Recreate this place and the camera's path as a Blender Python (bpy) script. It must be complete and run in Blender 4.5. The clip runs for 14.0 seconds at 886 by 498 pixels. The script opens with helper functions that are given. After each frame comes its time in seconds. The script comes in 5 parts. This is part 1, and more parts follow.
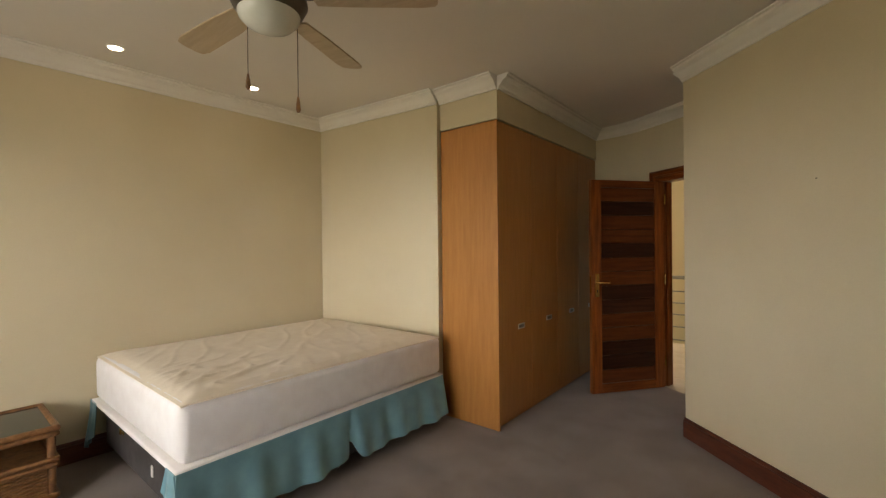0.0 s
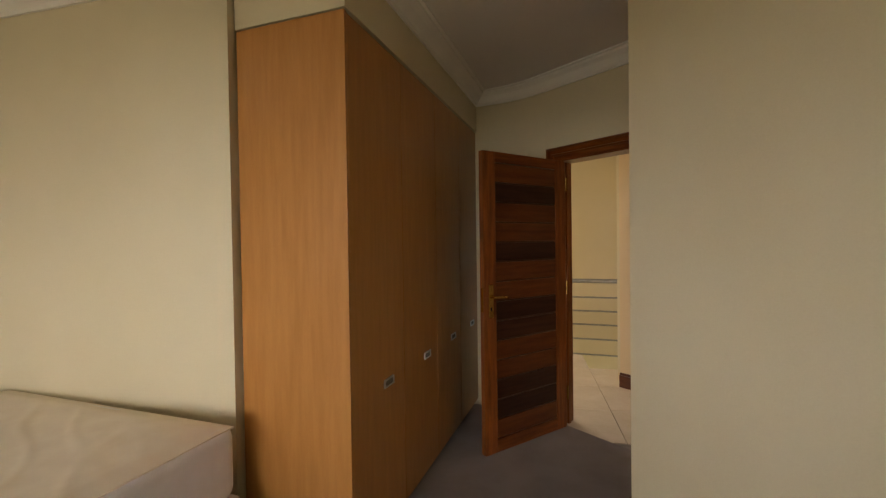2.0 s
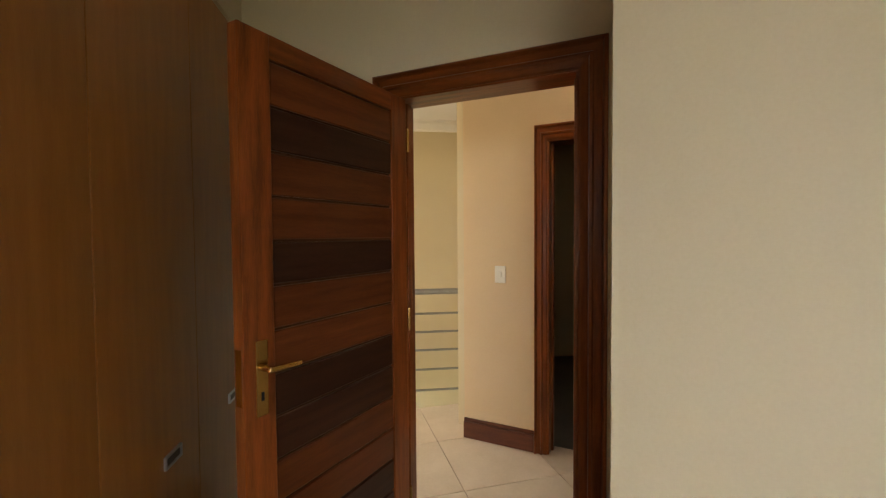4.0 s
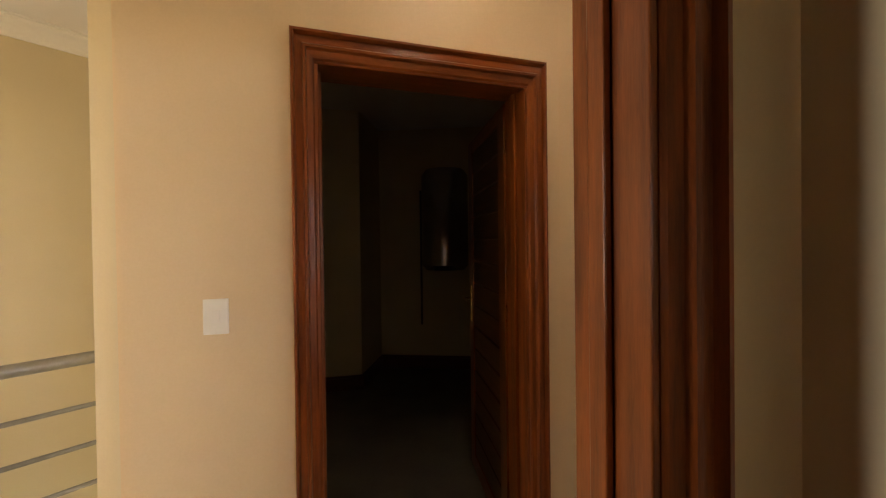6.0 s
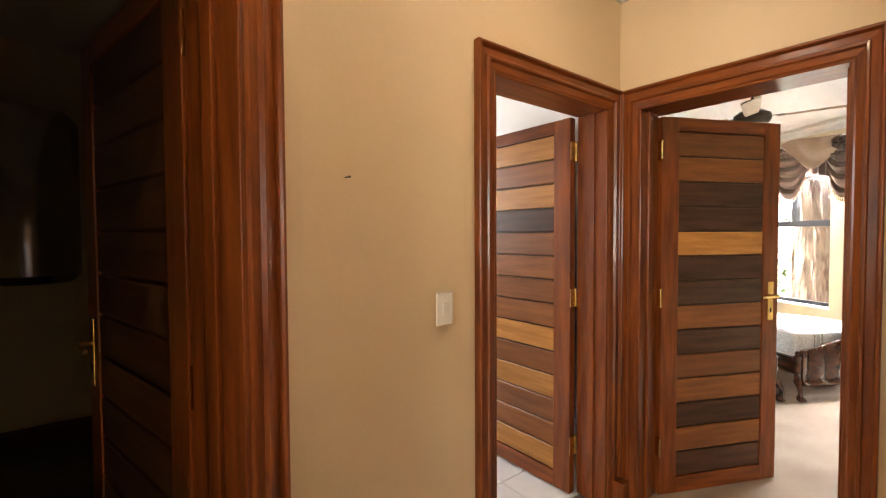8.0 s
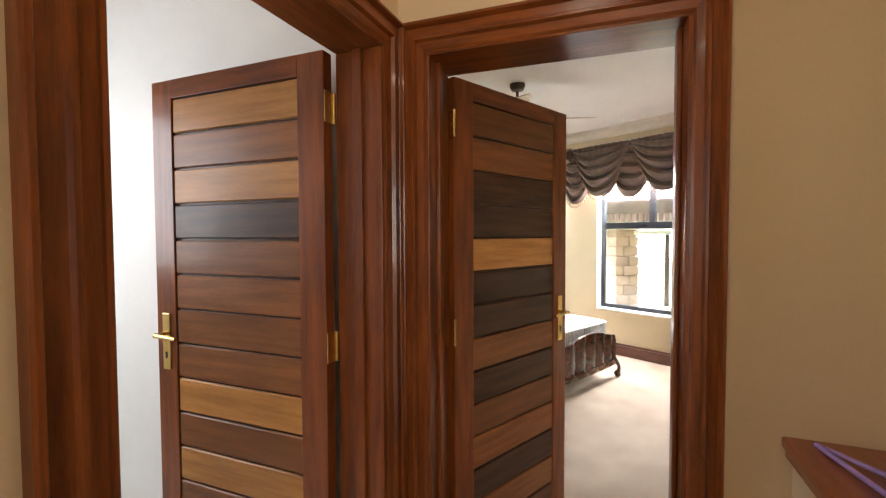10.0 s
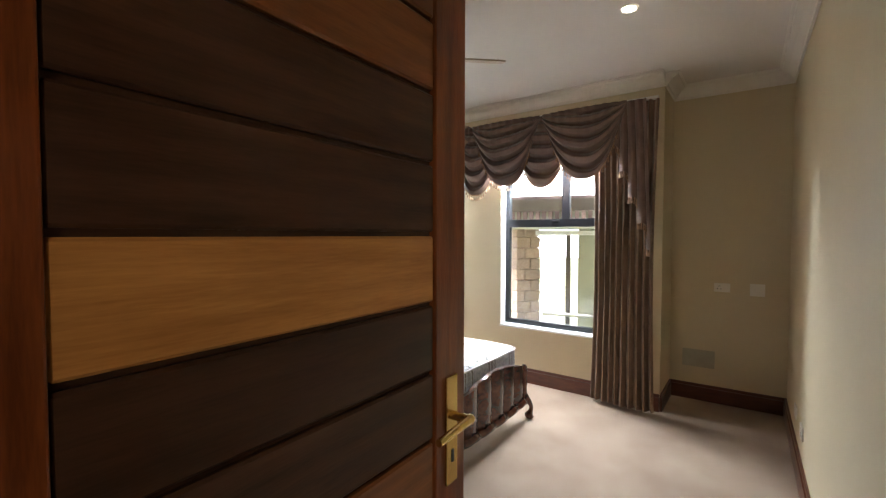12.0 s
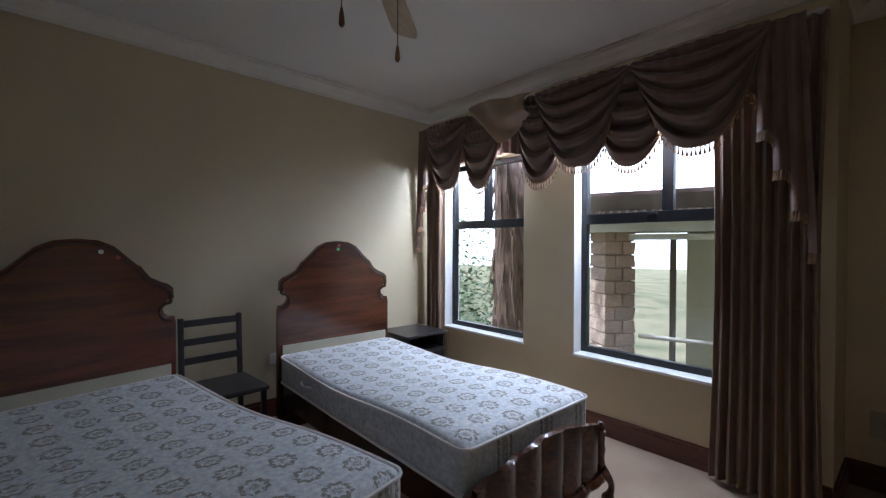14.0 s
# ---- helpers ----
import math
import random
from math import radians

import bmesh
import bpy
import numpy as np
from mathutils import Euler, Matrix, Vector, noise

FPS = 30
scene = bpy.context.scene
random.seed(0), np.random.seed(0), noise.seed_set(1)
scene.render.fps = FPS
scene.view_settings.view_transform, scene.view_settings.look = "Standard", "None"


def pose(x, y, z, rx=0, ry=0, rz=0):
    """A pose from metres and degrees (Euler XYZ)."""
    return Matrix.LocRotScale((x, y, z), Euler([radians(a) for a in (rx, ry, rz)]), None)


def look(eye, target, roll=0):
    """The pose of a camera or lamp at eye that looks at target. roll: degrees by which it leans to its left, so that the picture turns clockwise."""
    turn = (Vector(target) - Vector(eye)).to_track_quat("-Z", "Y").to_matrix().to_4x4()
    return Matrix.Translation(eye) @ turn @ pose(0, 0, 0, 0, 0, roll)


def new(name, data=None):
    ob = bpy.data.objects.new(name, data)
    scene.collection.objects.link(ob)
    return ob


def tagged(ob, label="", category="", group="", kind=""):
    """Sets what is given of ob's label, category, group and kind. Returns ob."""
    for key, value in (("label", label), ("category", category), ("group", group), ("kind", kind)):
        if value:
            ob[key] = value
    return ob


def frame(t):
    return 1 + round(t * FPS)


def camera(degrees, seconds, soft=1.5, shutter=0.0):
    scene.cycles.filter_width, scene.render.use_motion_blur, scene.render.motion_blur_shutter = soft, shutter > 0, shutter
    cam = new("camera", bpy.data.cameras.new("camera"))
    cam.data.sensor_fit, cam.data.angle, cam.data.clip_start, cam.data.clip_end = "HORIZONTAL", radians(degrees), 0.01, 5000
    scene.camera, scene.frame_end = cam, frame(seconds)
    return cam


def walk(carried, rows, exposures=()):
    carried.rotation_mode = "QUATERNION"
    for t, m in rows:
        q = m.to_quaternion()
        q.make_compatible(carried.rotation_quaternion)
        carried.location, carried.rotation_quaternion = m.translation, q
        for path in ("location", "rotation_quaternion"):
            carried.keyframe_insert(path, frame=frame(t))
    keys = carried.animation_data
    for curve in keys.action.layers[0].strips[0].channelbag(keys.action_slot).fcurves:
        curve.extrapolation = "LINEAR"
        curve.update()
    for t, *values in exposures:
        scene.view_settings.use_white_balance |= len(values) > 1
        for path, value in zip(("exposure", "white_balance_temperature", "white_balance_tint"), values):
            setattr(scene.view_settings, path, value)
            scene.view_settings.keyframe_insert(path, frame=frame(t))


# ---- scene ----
cam = camera(92.4, 14.0, soft=1.3)
PATH = [
    (0, (3.345, 4.476, 1.413), (1.367, 4.186, 1.401), -0.6),
    (0.5, (3.022, 4.484, 1.434), (1.028, 4.343, 1.408), -0.7),
    (1, (2.661, 4.438, 1.424), (0.662, 4.47, 1.403), -0.7),
    (1.5, (2.266, 4.431, 1.404), (0.278, 4.644, 1.38), -0.7),
    (2, (1.863, 4.438, 1.427), (-0.093, 4.855, 1.395), -0.8),
    (2.5, (1.528, 4.533, 1.474), (-0.386, 5.111, 1.415), -1.3),
    (3, (1.146, 4.677, 1.452), (-0.694, 5.458, 1.398), -1.2),
    (3.5, (0.783, 4.817, 1.446), (-0.942, 5.828, 1.387), -0.7),
    (4, (0.461, 4.988, 1.437), (-1.107, 6.229, 1.373), -0.4),
    (4.2, (0.318, 5.059, 1.41), (-1.167, 6.398, 1.352), -0.6),
    (6.3, (-0.747, 5.918, 1.395), (-0.704, 7.918, 1.368), -0.6),
    (6.5, (-0.787, 6.002, 1.392), (-0.565, 7.988, 1.352), -0.5),
    (6.8, (-0.806, 6.121, 1.378), (-0.343, 8.067, 1.350), -0.4),
    (7.2, (-0.787, 6.300, 1.386), (-0.020, 8.147, 1.346), -0.6),
    (7.5, (-0.787, 6.470, 1.412), (0.203, 8.206, 1.339), -0.3),
    (8, (-0.721, 6.638, 1.405), (0.495, 8.224, 1.344), -0.3),
    (8.5, (-0.647, 6.809, 1.405), (0.8, 8.19, 1.359), -0.3),
    (9, (-0.471, 6.936, 1.443), (1.159, 8.092, 1.37), -0.4),
    (9.2, (-0.371, 6.984, 1.447), (1.313, 8.061, 1.374), -0.4),
    (11.3, (0.884, 7.278, 1.418), (2.843, 7.668, 1.349), 0.1),
    (12, (1.36, 7.292, 1.422), (3.333, 7.612, 1.356), 0.1),
    (12.5, (1.69, 7.222, 1.39), (3.664, 7.542, 1.346), -0.0),
    (13, (1.981, 7.188, 1.385), (3.947, 7.553, 1.339), 0.2),
    (13.3, (2.124, 7.184, 1.367), (4.074, 7.629, 1.334), 0.0),
    (13.6, (2.229, 7.187, 1.37), (4.154, 7.73, 1.332), 0.1),
    (14, (2.313, 7.157, 1.348), (4.176, 7.885, 1.325), 0.2),
]
EXPOSURES = [(0, 2.05, 6600, 11), (1, 1.95, 6650, 12), (2.5, 2.0, 6650, 12), (4.2, 2.5, 6350, 10), (6.3, 2.6, 6600, 13), (8, 3.3, 6450, 13), (9.2, 3.1, 6350, 12), (11.3, 1.95, 5950, 10), (12.5, 1.65, 5850, 10), (13, 1.3, 5600, 11), (13.5, 0.72, 5450, 12), (14, 0.1, 5300, 14)]
walk(cam, [(t, look(eye, target, roll)) for t, eye, target, roll in PATH], EXPOSURES)

# local frames: the first bedroom and the second bedroom stand turned to the landing
M1 = Matrix.Translation((-1.375, 7.14, 0)) @ Matrix.Rotation(radians(59), 4, "Z") @ Matrix.Translation((-1.569, -2.665, 0))
M2 = Matrix.Translation((5.64, 7.40, 0)) @ Matrix.Rotation(radians(63), 4, "Z")
I4 = Matrix.Identity(4)
CEIL = 2.70

# ---- world, sun and window light ----
world = bpy.data.worlds.new("sky")
scene.world = world
world.use_nodes = True
_nt = world.node_tree
_sky = _nt.nodes.new("ShaderNodeTexSky")
_sky.sky_type = "NISHITA"
_sky.sun_disc = False
_sky.sun_elevation, _sky.sun_rotation = radians(55), radians(342.6)
_sky.dust_density, _sky.ozone_density = 2.5, 1.0
_nt.links.new(_sky.outputs[0], _nt.nodes["Background"].inputs[0])
_nt.nodes["Background"].inputs[1].default_value = 0.15
sun = new("sun", bpy.data.lights.new("sun", "SUN"))
sun.data.energy, sun.data.angle, sun.data.color = 5.0, radians(0.6), (1, 0.95, 0.86)
sun.matrix_world = look((0, 0, 0), (0.25, -0.8, -1.2))


def window_or_fill_light(m, w, h, watts, colour):
    """Daylight in the opening of a window, and the lamp added in the bathroom; the lamp shines along the local -z axis
    of m.
    """
    lamp = new("window_or_fill_light", bpy.data.lights.new("window_or_fill_light", "AREA"))
    lamp.data.shape, lamp.data.size, lamp.data.size_y = "RECTANGLE", w, h
    lamp.data.energy, lamp.data.color = watts, colour
    lamp.matrix_world = m


SKYL = (1.0, 0.97, 0.92)
# first bedroom: the window behind the walker
window_or_fill_light(M1 @ look((-0.75, -4.42, 1.5), (-0.85, -1.2, 0.0)), 2.0, 1.4, 5.6, SKYL)
# stairwell window
window_or_fill_light(M1 @ look((-1.5, 4.68, 1.6), (-0.6, 2.6, 1.3)), 1.3, 1.4, 15, (1.0, 0.93, 0.82))
# bathroom: unseen lamp added to brighten it, no window opening is built
window_or_fill_light(look((0.3, 9.9, 1.7), (0.9, 8.6, 1.2)), 1.0, 1.0, 4, (1, 1, 1))
# second bedroom: sky light under the heads of the two windows
for u in (-0.5, 0.96):
    window_or_fill_light(M2 @ look((u, -0.09, 2.09), (u + 0.7, 1.0, 0.95)), 0.86, 0.10, 40, (0.90, 0.95, 1.0))
# unseen landing downlights, added to brighten the walls there
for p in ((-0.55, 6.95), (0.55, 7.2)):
    lamp = new("landing_fill", bpy.data.lights.new("landing_fill", "AREA"))
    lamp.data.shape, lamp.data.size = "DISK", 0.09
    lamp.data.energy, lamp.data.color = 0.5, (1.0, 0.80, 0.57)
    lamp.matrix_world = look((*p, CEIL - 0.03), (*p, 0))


# ---- materials ----
def mat(name, c0, c1=None, rough=0.6, metal=0.0, scale=6.0, fine=60.0, bump=0.1, stretch=(1, 1, 1), rnd=0.0, coat=0.0, gen="Object", detail=5, sheen=0.0, spec=0.5):
    """Two-scale noise between two colours, with fine relief; rnd varies it from object to object."""
    m = bpy.data.materials.new(name)
    m.use_nodes = True
    nt = m.node_tree
    b = nt.nodes["Principled BSDF"]
    tc = nt.nodes.new("ShaderNodeTexCoord")
    mp = nt.nodes.new("ShaderNodeMapping")
    mp.inputs["Scale"].default_value = stretch
    nt.links.new(tc.outputs[gen], mp.inputs["Vector"])
    oi = nt.nodes.new("ShaderNodeObjectInfo")
    sh = nt.nodes.new("ShaderNodeVectorMath")
    sh.operation = "MULTIPLY_ADD"
    cmb = nt.nodes.new("ShaderNodeCombineXYZ")
    for i in range(3):
        nt.links.new(oi.outputs["Random"], cmb.inputs[i])
    nt.links.new(cmb.outputs[0], sh.inputs[0])
    sh.inputs[1].default_value = (7, 5, 9)
    nt.links.new(mp.outputs[0], sh.inputs[2])
    n1, n2 = nt.nodes.new("ShaderNodeTexNoise"), nt.nodes.new("ShaderNodeTexNoise")
    n1.inputs["Scale"].default_value, n2.inputs["Scale"].default_value = scale, fine
    n1.inputs["Detail"].default_value, n2.inputs["Detail"].default_value = detail, 3
    for n in (n1, n2):
        nt.links.new(sh.outputs[0], n.inputs["Vector"])
    mixf = nt.nodes.new("ShaderNodeMath")
    mixf.operation = "MULTIPLY_ADD"
    nt.links.new(n2.outputs[0], mixf.inputs[0])
    mixf.inputs[1].default_value = 0.35
    nt.links.new(n1.outputs[0], mixf.inputs[2])
    ramp = nt.nodes.new("ShaderNodeValToRGB")
    ramp.color_ramp.elements[0].position, ramp.color_ramp.elements[1].position = 0.48, 0.86
    ramp.color_ramp.elements[0].color = (*c0, 1)
    ramp.color_ramp.elements[1].color = (*(c1 or tuple(min(1, v * 1.12) for v in c0)), 1)
    nt.links.new(mixf.outputs[0], ramp.inputs[0])
    hsv = nt.nodes.new("ShaderNodeHueSaturation")
    nt.links.new(ramp.outputs[0], hsv.inputs["Color"])
    vm = nt.nodes.new("ShaderNodeMapRange")
    vm.inputs["To Min"].default_value, vm.inputs["To Max"].default_value = 1 - rnd, 1 + rnd
    nt.links.new(oi.outputs["Random"], vm.inputs["Value"])
    nt.links.new(vm.outputs[0], hsv.inputs["Value"])
    nt.links.new(hsv.outputs[0], b.inputs["Base Color"])
    b.inputs["Roughness"].default_value, b.inputs["Metallic"].default_value = rough, metal
    b.inputs["Coat Weight"].default_value, b.inputs["Coat Roughness"].default_value = coat, 0.07
    b.inputs["Sheen Weight"].default_value = sheen
    b.inputs["Specular IOR Level"].default_value = spec
    if bump:
        bp = nt.nodes.new("ShaderNodeBump")
        bp.inputs["Strength"].default_value, bp.inputs["Distance"].default_value = bump, 0.01
        nt.links.new(mixf.outputs[0], bp.inputs["Height"])
        nt.links.new(bp.outputs[0], b.inputs["Normal"])
    return m


def emit(name, c, k):
    m = bpy.data.materials.new(name)
    m.use_nodes = True
    b = m.node_tree.nodes["Principled BSDF"]
    b.inputs["Base Color"].default_value = (*c, 1)
    b.inputs["Emission Color"].default_value, b.inputs["Emission Strength"].default_value = (*c, 1), k
    return m


WALL = mat("cream_wall_paint", (0.62, 0.52, 0.335), (0.67, 0.57, 0.38), 0.55, scale=1.3, fine=140, bump=0.05)
# WALL's cream made more orange: the landing's warm light is in the colour
WALL_LAND = mat("warm_lit_wall_paint", (0.67, 0.50, 0.30), (0.72, 0.55, 0.345), 0.55, scale=1.3, fine=140, bump=0.05)
CEILP = mat("white_ceiling_paint", (0.74, 0.69, 0.63), (0.78, 0.73, 0.67), 0.8, scale=1.5, fine=90, bump=0.04)
CORN = mat("white_cornice_plaster", (0.80, 0.75, 0.68), (0.84, 0.80, 0.73), 0.7, scale=4, bump=0.03)
CARPET1 = mat("taupe_carpet", (0.17, 0.125, 0.10), (0.27, 0.205, 0.17), 0.95, scale=3, fine=420, bump=0.6, sheen=0.3)
CARPET2 = mat("beige_carpet", (0.30, 0.20, 0.13), (0.41, 0.30, 0.205), 0.95, scale=3, fine=420, bump=0.6, sheen=0.3)
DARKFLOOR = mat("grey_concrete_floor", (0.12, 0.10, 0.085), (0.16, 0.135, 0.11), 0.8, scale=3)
TILE = mat("cream_ceramic_tile", (0.62, 0.52, 0.40), (0.70, 0.60, 0.48), 0.25, scale=4, rnd=0.05, bump=0.02)
TILEW = mat("white_bathroom_tile", (0.72, 0.72, 0.70), (0.78, 0.78, 0.76), 0.2, scale=4, rnd=0.03, bump=0.02)
GROUT = mat("grey_grout", (0.30, 0.26, 0.21), None, 0.9, scale=30)
SKIRT = mat("dark_varnished_skirting", (0.075, 0.018, 0.009), (0.13, 0.035, 0.015), 0.3, scale=5, fine=40, stretch=(1, 6, 6), coat=0.3)
FRAME = mat("red_brown_varnished_hardwood", (0.11, 0.026, 0.005), (0.25, 0.066, 0.012), 0.28, scale=4, fine=40, stretch=(9, 9, 0.8), coat=0.15, rnd=0.12, spec=0.3)
FRAMEH = mat("red_brown_varnished_head", (0.11, 0.026, 0.005), (0.25, 0.066, 0.012), 0.28, scale=4, fine=40, stretch=(0.8, 9, 9), coat=0.15, rnd=0.12, spec=0.3)
SLAT_L = mat("honey_door_slat", (0.34, 0.14, 0.03), (0.52, 0.24, 0.06), 0.38, scale=3, fine=30, stretch=(1, 9, 12), rnd=0.15, coat=0.1, spec=0.25)
SLAT_M = mat("brown_door_slat", (0.15, 0.05, 0.012), (0.25, 0.09, 0.023), 0.38, scale=3, fine=30, stretch=(1, 9, 12), rnd=0.2, coat=0.1, spec=0.25)
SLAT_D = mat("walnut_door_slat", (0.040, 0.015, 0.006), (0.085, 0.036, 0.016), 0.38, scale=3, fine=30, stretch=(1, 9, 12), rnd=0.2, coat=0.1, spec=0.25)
# the slat browns again, with the door corner's shade put into the colour
SHADED_M = mat("shaded_brown_door_slat", (0.075, 0.019, 0.005), (0.13, 0.036, 0.009), 0.36, scale=3, fine=30, stretch=(1, 9, 12), rnd=0.2, coat=0.1, spec=0.25)
SHADED_D = mat("shaded_walnut_door_slat", (0.026, 0.008, 0.004), (0.05, 0.018, 0.008), 0.36, scale=3, fine=30, stretch=(1, 9, 12), rnd=0.2, coat=0.1, spec=0.25)
MERA = mat("beech_veneer", (0.40, 0.165, 0.035), (0.47, 0.205, 0.05), 0.36, scale=5, fine=60, stretch=(7, 7, 0.7), bump=0.03, rnd=0.04)
MAHOG = mat("dark_mahogany", (0.035, 0.012, 0.007), (0.10, 0.034, 0.016), 0.25, scale=3, fine=30, stretch=(1, 6, 9), coat=0.5)
MAHOG2 = mat("polished_mahogany_panel", (0.055, 0.016, 0.007), (0.14, 0.042, 0.016), 0.25, scale=2.5, fine=22, stretch=(6, 0.8, 9), coat=0.4)
BLACKW = mat("black_stained_wood", (0.012, 0.010, 0.011), (0.03, 0.025, 0.026), 0.35, scale=5, coat=0.3)
RATTAN = mat("brown_rattan", (0.13, 0.055, 0.018), (0.26, 0.12, 0.04), 0.5, scale=30, fine=150, bump=0.4)
BRASS = mat("polished_brass", (0.66, 0.45, 0.15), (0.74, 0.53, 0.2), 0.25, 1.0, scale=10, bump=0.02)
RAILM = mat("satin_stainless_rail", (0.26, 0.25, 0.23), (0.33, 0.32, 0.30), 0.35, 0.8, scale=20, bump=0.03)
STEEL = mat("brushed_steel", (0.60, 0.59, 0.57), (0.70, 0.69, 0.67), 0.38, 0.9, scale=20, bump=0.03)
DARKMETAL = mat("dark_bronze_metal", (0.10, 0.085, 0.07), (0.15, 0.13, 0.11), 0.4, 0.8, scale=12)
BLACKAL = mat("black_window_aluminium", (0.012, 0.012, 0.014), (0.02, 0.02, 0.022), 0.35, 0.2, scale=12, bump=0.02)
PLASTIC = mat("white_switch_plastic", (0.78, 0.74, 0.66), (0.82, 0.78, 0.71), 0.35, scale=8, bump=0.0)
SHEET = mat("cream_fitted_sheet", (0.74, 0.62, 0.46), (0.80, 0.69, 0.53), 0.85, scale=9, fine=300, bump=0.15, sheen=0.2)
SHEETW = mat("white_mattress_side", (0.76, 0.70, 0.66), (0.82, 0.77, 0.73), 0.85, scale=12, fine=260, bump=0.2, sheen=0.2)
VALANCE = mat("teal_valance_cloth", (0.12, 0.25, 0.29), (0.17, 0.33, 0.37), 0.8, scale=8, fine=300, bump=0.2, sheen=0.3)
BASEF = mat("charcoal_bed_base_cloth", (0.045, 0.038, 0.035), (0.075, 0.064, 0.06), 0.9, scale=8, fine=300, bump=0.3)
CURTAIN = mat("bronze_satin_curtain", (0.17, 0.098, 0.056), (0.27, 0.165, 0.10), 0.42, scale=6, fine=220, stretch=(5, 5, 1), bump=0.12, sheen=0.4)
SWAG = mat("mauve_brown_satin_swag", (0.115, 0.066, 0.048), (0.18, 0.108, 0.08), 0.4, scale=6, fine=220, bump=0.12, sheen=0.4)
KNOTC = mat("pale_bronze_satin_lining", (0.30, 0.20, 0.13), (0.40, 0.28, 0.19), 0.4, scale=6, fine=220, bump=0.12, sheen=0.4)
TASSEL = mat("gold_brown_tassel_thread", (0.22, 0.12, 0.06), (0.34, 0.2, 0.1), 0.7, scale=60, bump=0.2)
BLADE = mat("pale_oak_fan_blade", (0.44, 0.33, 0.21), (0.54, 0.42, 0.28), 0.45, scale=4, fine=50, stretch=(1, 9, 9), bump=0.03)
OPAL = mat("opal_glass_bowl", (0.72, 0.72, 0.66), (0.78, 0.78, 0.72), 0.25, scale=8, bump=0.0)
HAZE = emit("bright_hazy_sky", (0.93, 0.96, 1.0), 2.6)
LAMPON = emit("lit_downlight", (1.0, 0.86, 0.66), 9.0)
SILLP = mat("white_sill_paint", (0.82, 0.81, 0.78), (0.86, 0.85, 0.82), 0.5, scale=6, bump=0.03)
GEYS = mat("grey_geyser_enamel", (0.35, 0.33, 0.31), (0.42, 0.40, 0.38), 0.22, 0.85, scale=6, bump=0.02)
CAPW = mat("red_brown_ledge_wood", (0.19, 0.045, 0.014), (0.29, 0.08, 0.026), 0.3, scale=4, fine=40, stretch=(1, 7, 7), coat=0.4)
PURPLE = mat("purple_hanger_plastic", (0.30, 0.20, 0.52), (0.36, 0.25, 0.6), 0.35, scale=9, bump=0)
STONE = mat("pink_sandstone_block", (0.42, 0.30, 0.24), (0.58, 0.45, 0.36), 0.85, scale=7, fine=60, bump=0.6, rnd=0.15)
BARK = mat("brown_tree_bark", (0.09, 0.055, 0.04), (0.24, 0.16, 0.12), 0.9, scale=9, fine=50, stretch=(3, 3, 0.6), bump=0.9)
LEAF = mat("green_leaves", (0.045, 0.09, 0.025), (0.12, 0.19, 0.06), 0.55, scale=3, fine=20, bump=0.1)
GRASS = mat("dry_garden_ground", (0.10, 0.11, 0.045), (0.26, 0.23, 0.13), 0.95, scale=0.5, fine=14, bump=0.4)
PLASTER = mat("pale_green_plaster", (0.42, 0.42, 0.32), (0.5, 0.5, 0.39), 0.8, scale=2)
ROOFM = mat("brown_ribbed_roof", (0.16, 0.10, 0.085), (0.24, 0.16, 0.14), 0.7, scale=6)
GREYV = mat("grey_vent_plastic", (0.40, 0.36, 0.26), (0.45, 0.41, 0.3), 0.5, scale=9)
GREEN = mat("green_sticker", (0.10, 0.5, 0.14), None, 0.5, scale=9, bump=0)
RED = mat("red_sticker", (0.45, 0.06, 0.06), None, 0.5, scale=9, bump=0)


def glass_mat(name, c, r=0.0):
    m = bpy.data.materials.new(name)
    m.use_nodes = True
    b = m.node_tree.nodes["Principled BSDF"]
    b.inputs["Base Color"].default_value = (*c, 1)
    b.inputs["Roughness"].default_value, b.inputs["IOR"].default_value = r, 1.45
    b.inputs["Transmission Weight"].default_value = 1.0
    return m


GLASS = glass_mat("clear_window_glass", (0.98, 1, 0.99))
TOPGLASS = mat("smoked_glass_top", (0.03, 0.035, 0.03), (0.04, 0.045, 0.04), 0.06, scale=4, bump=0.0)


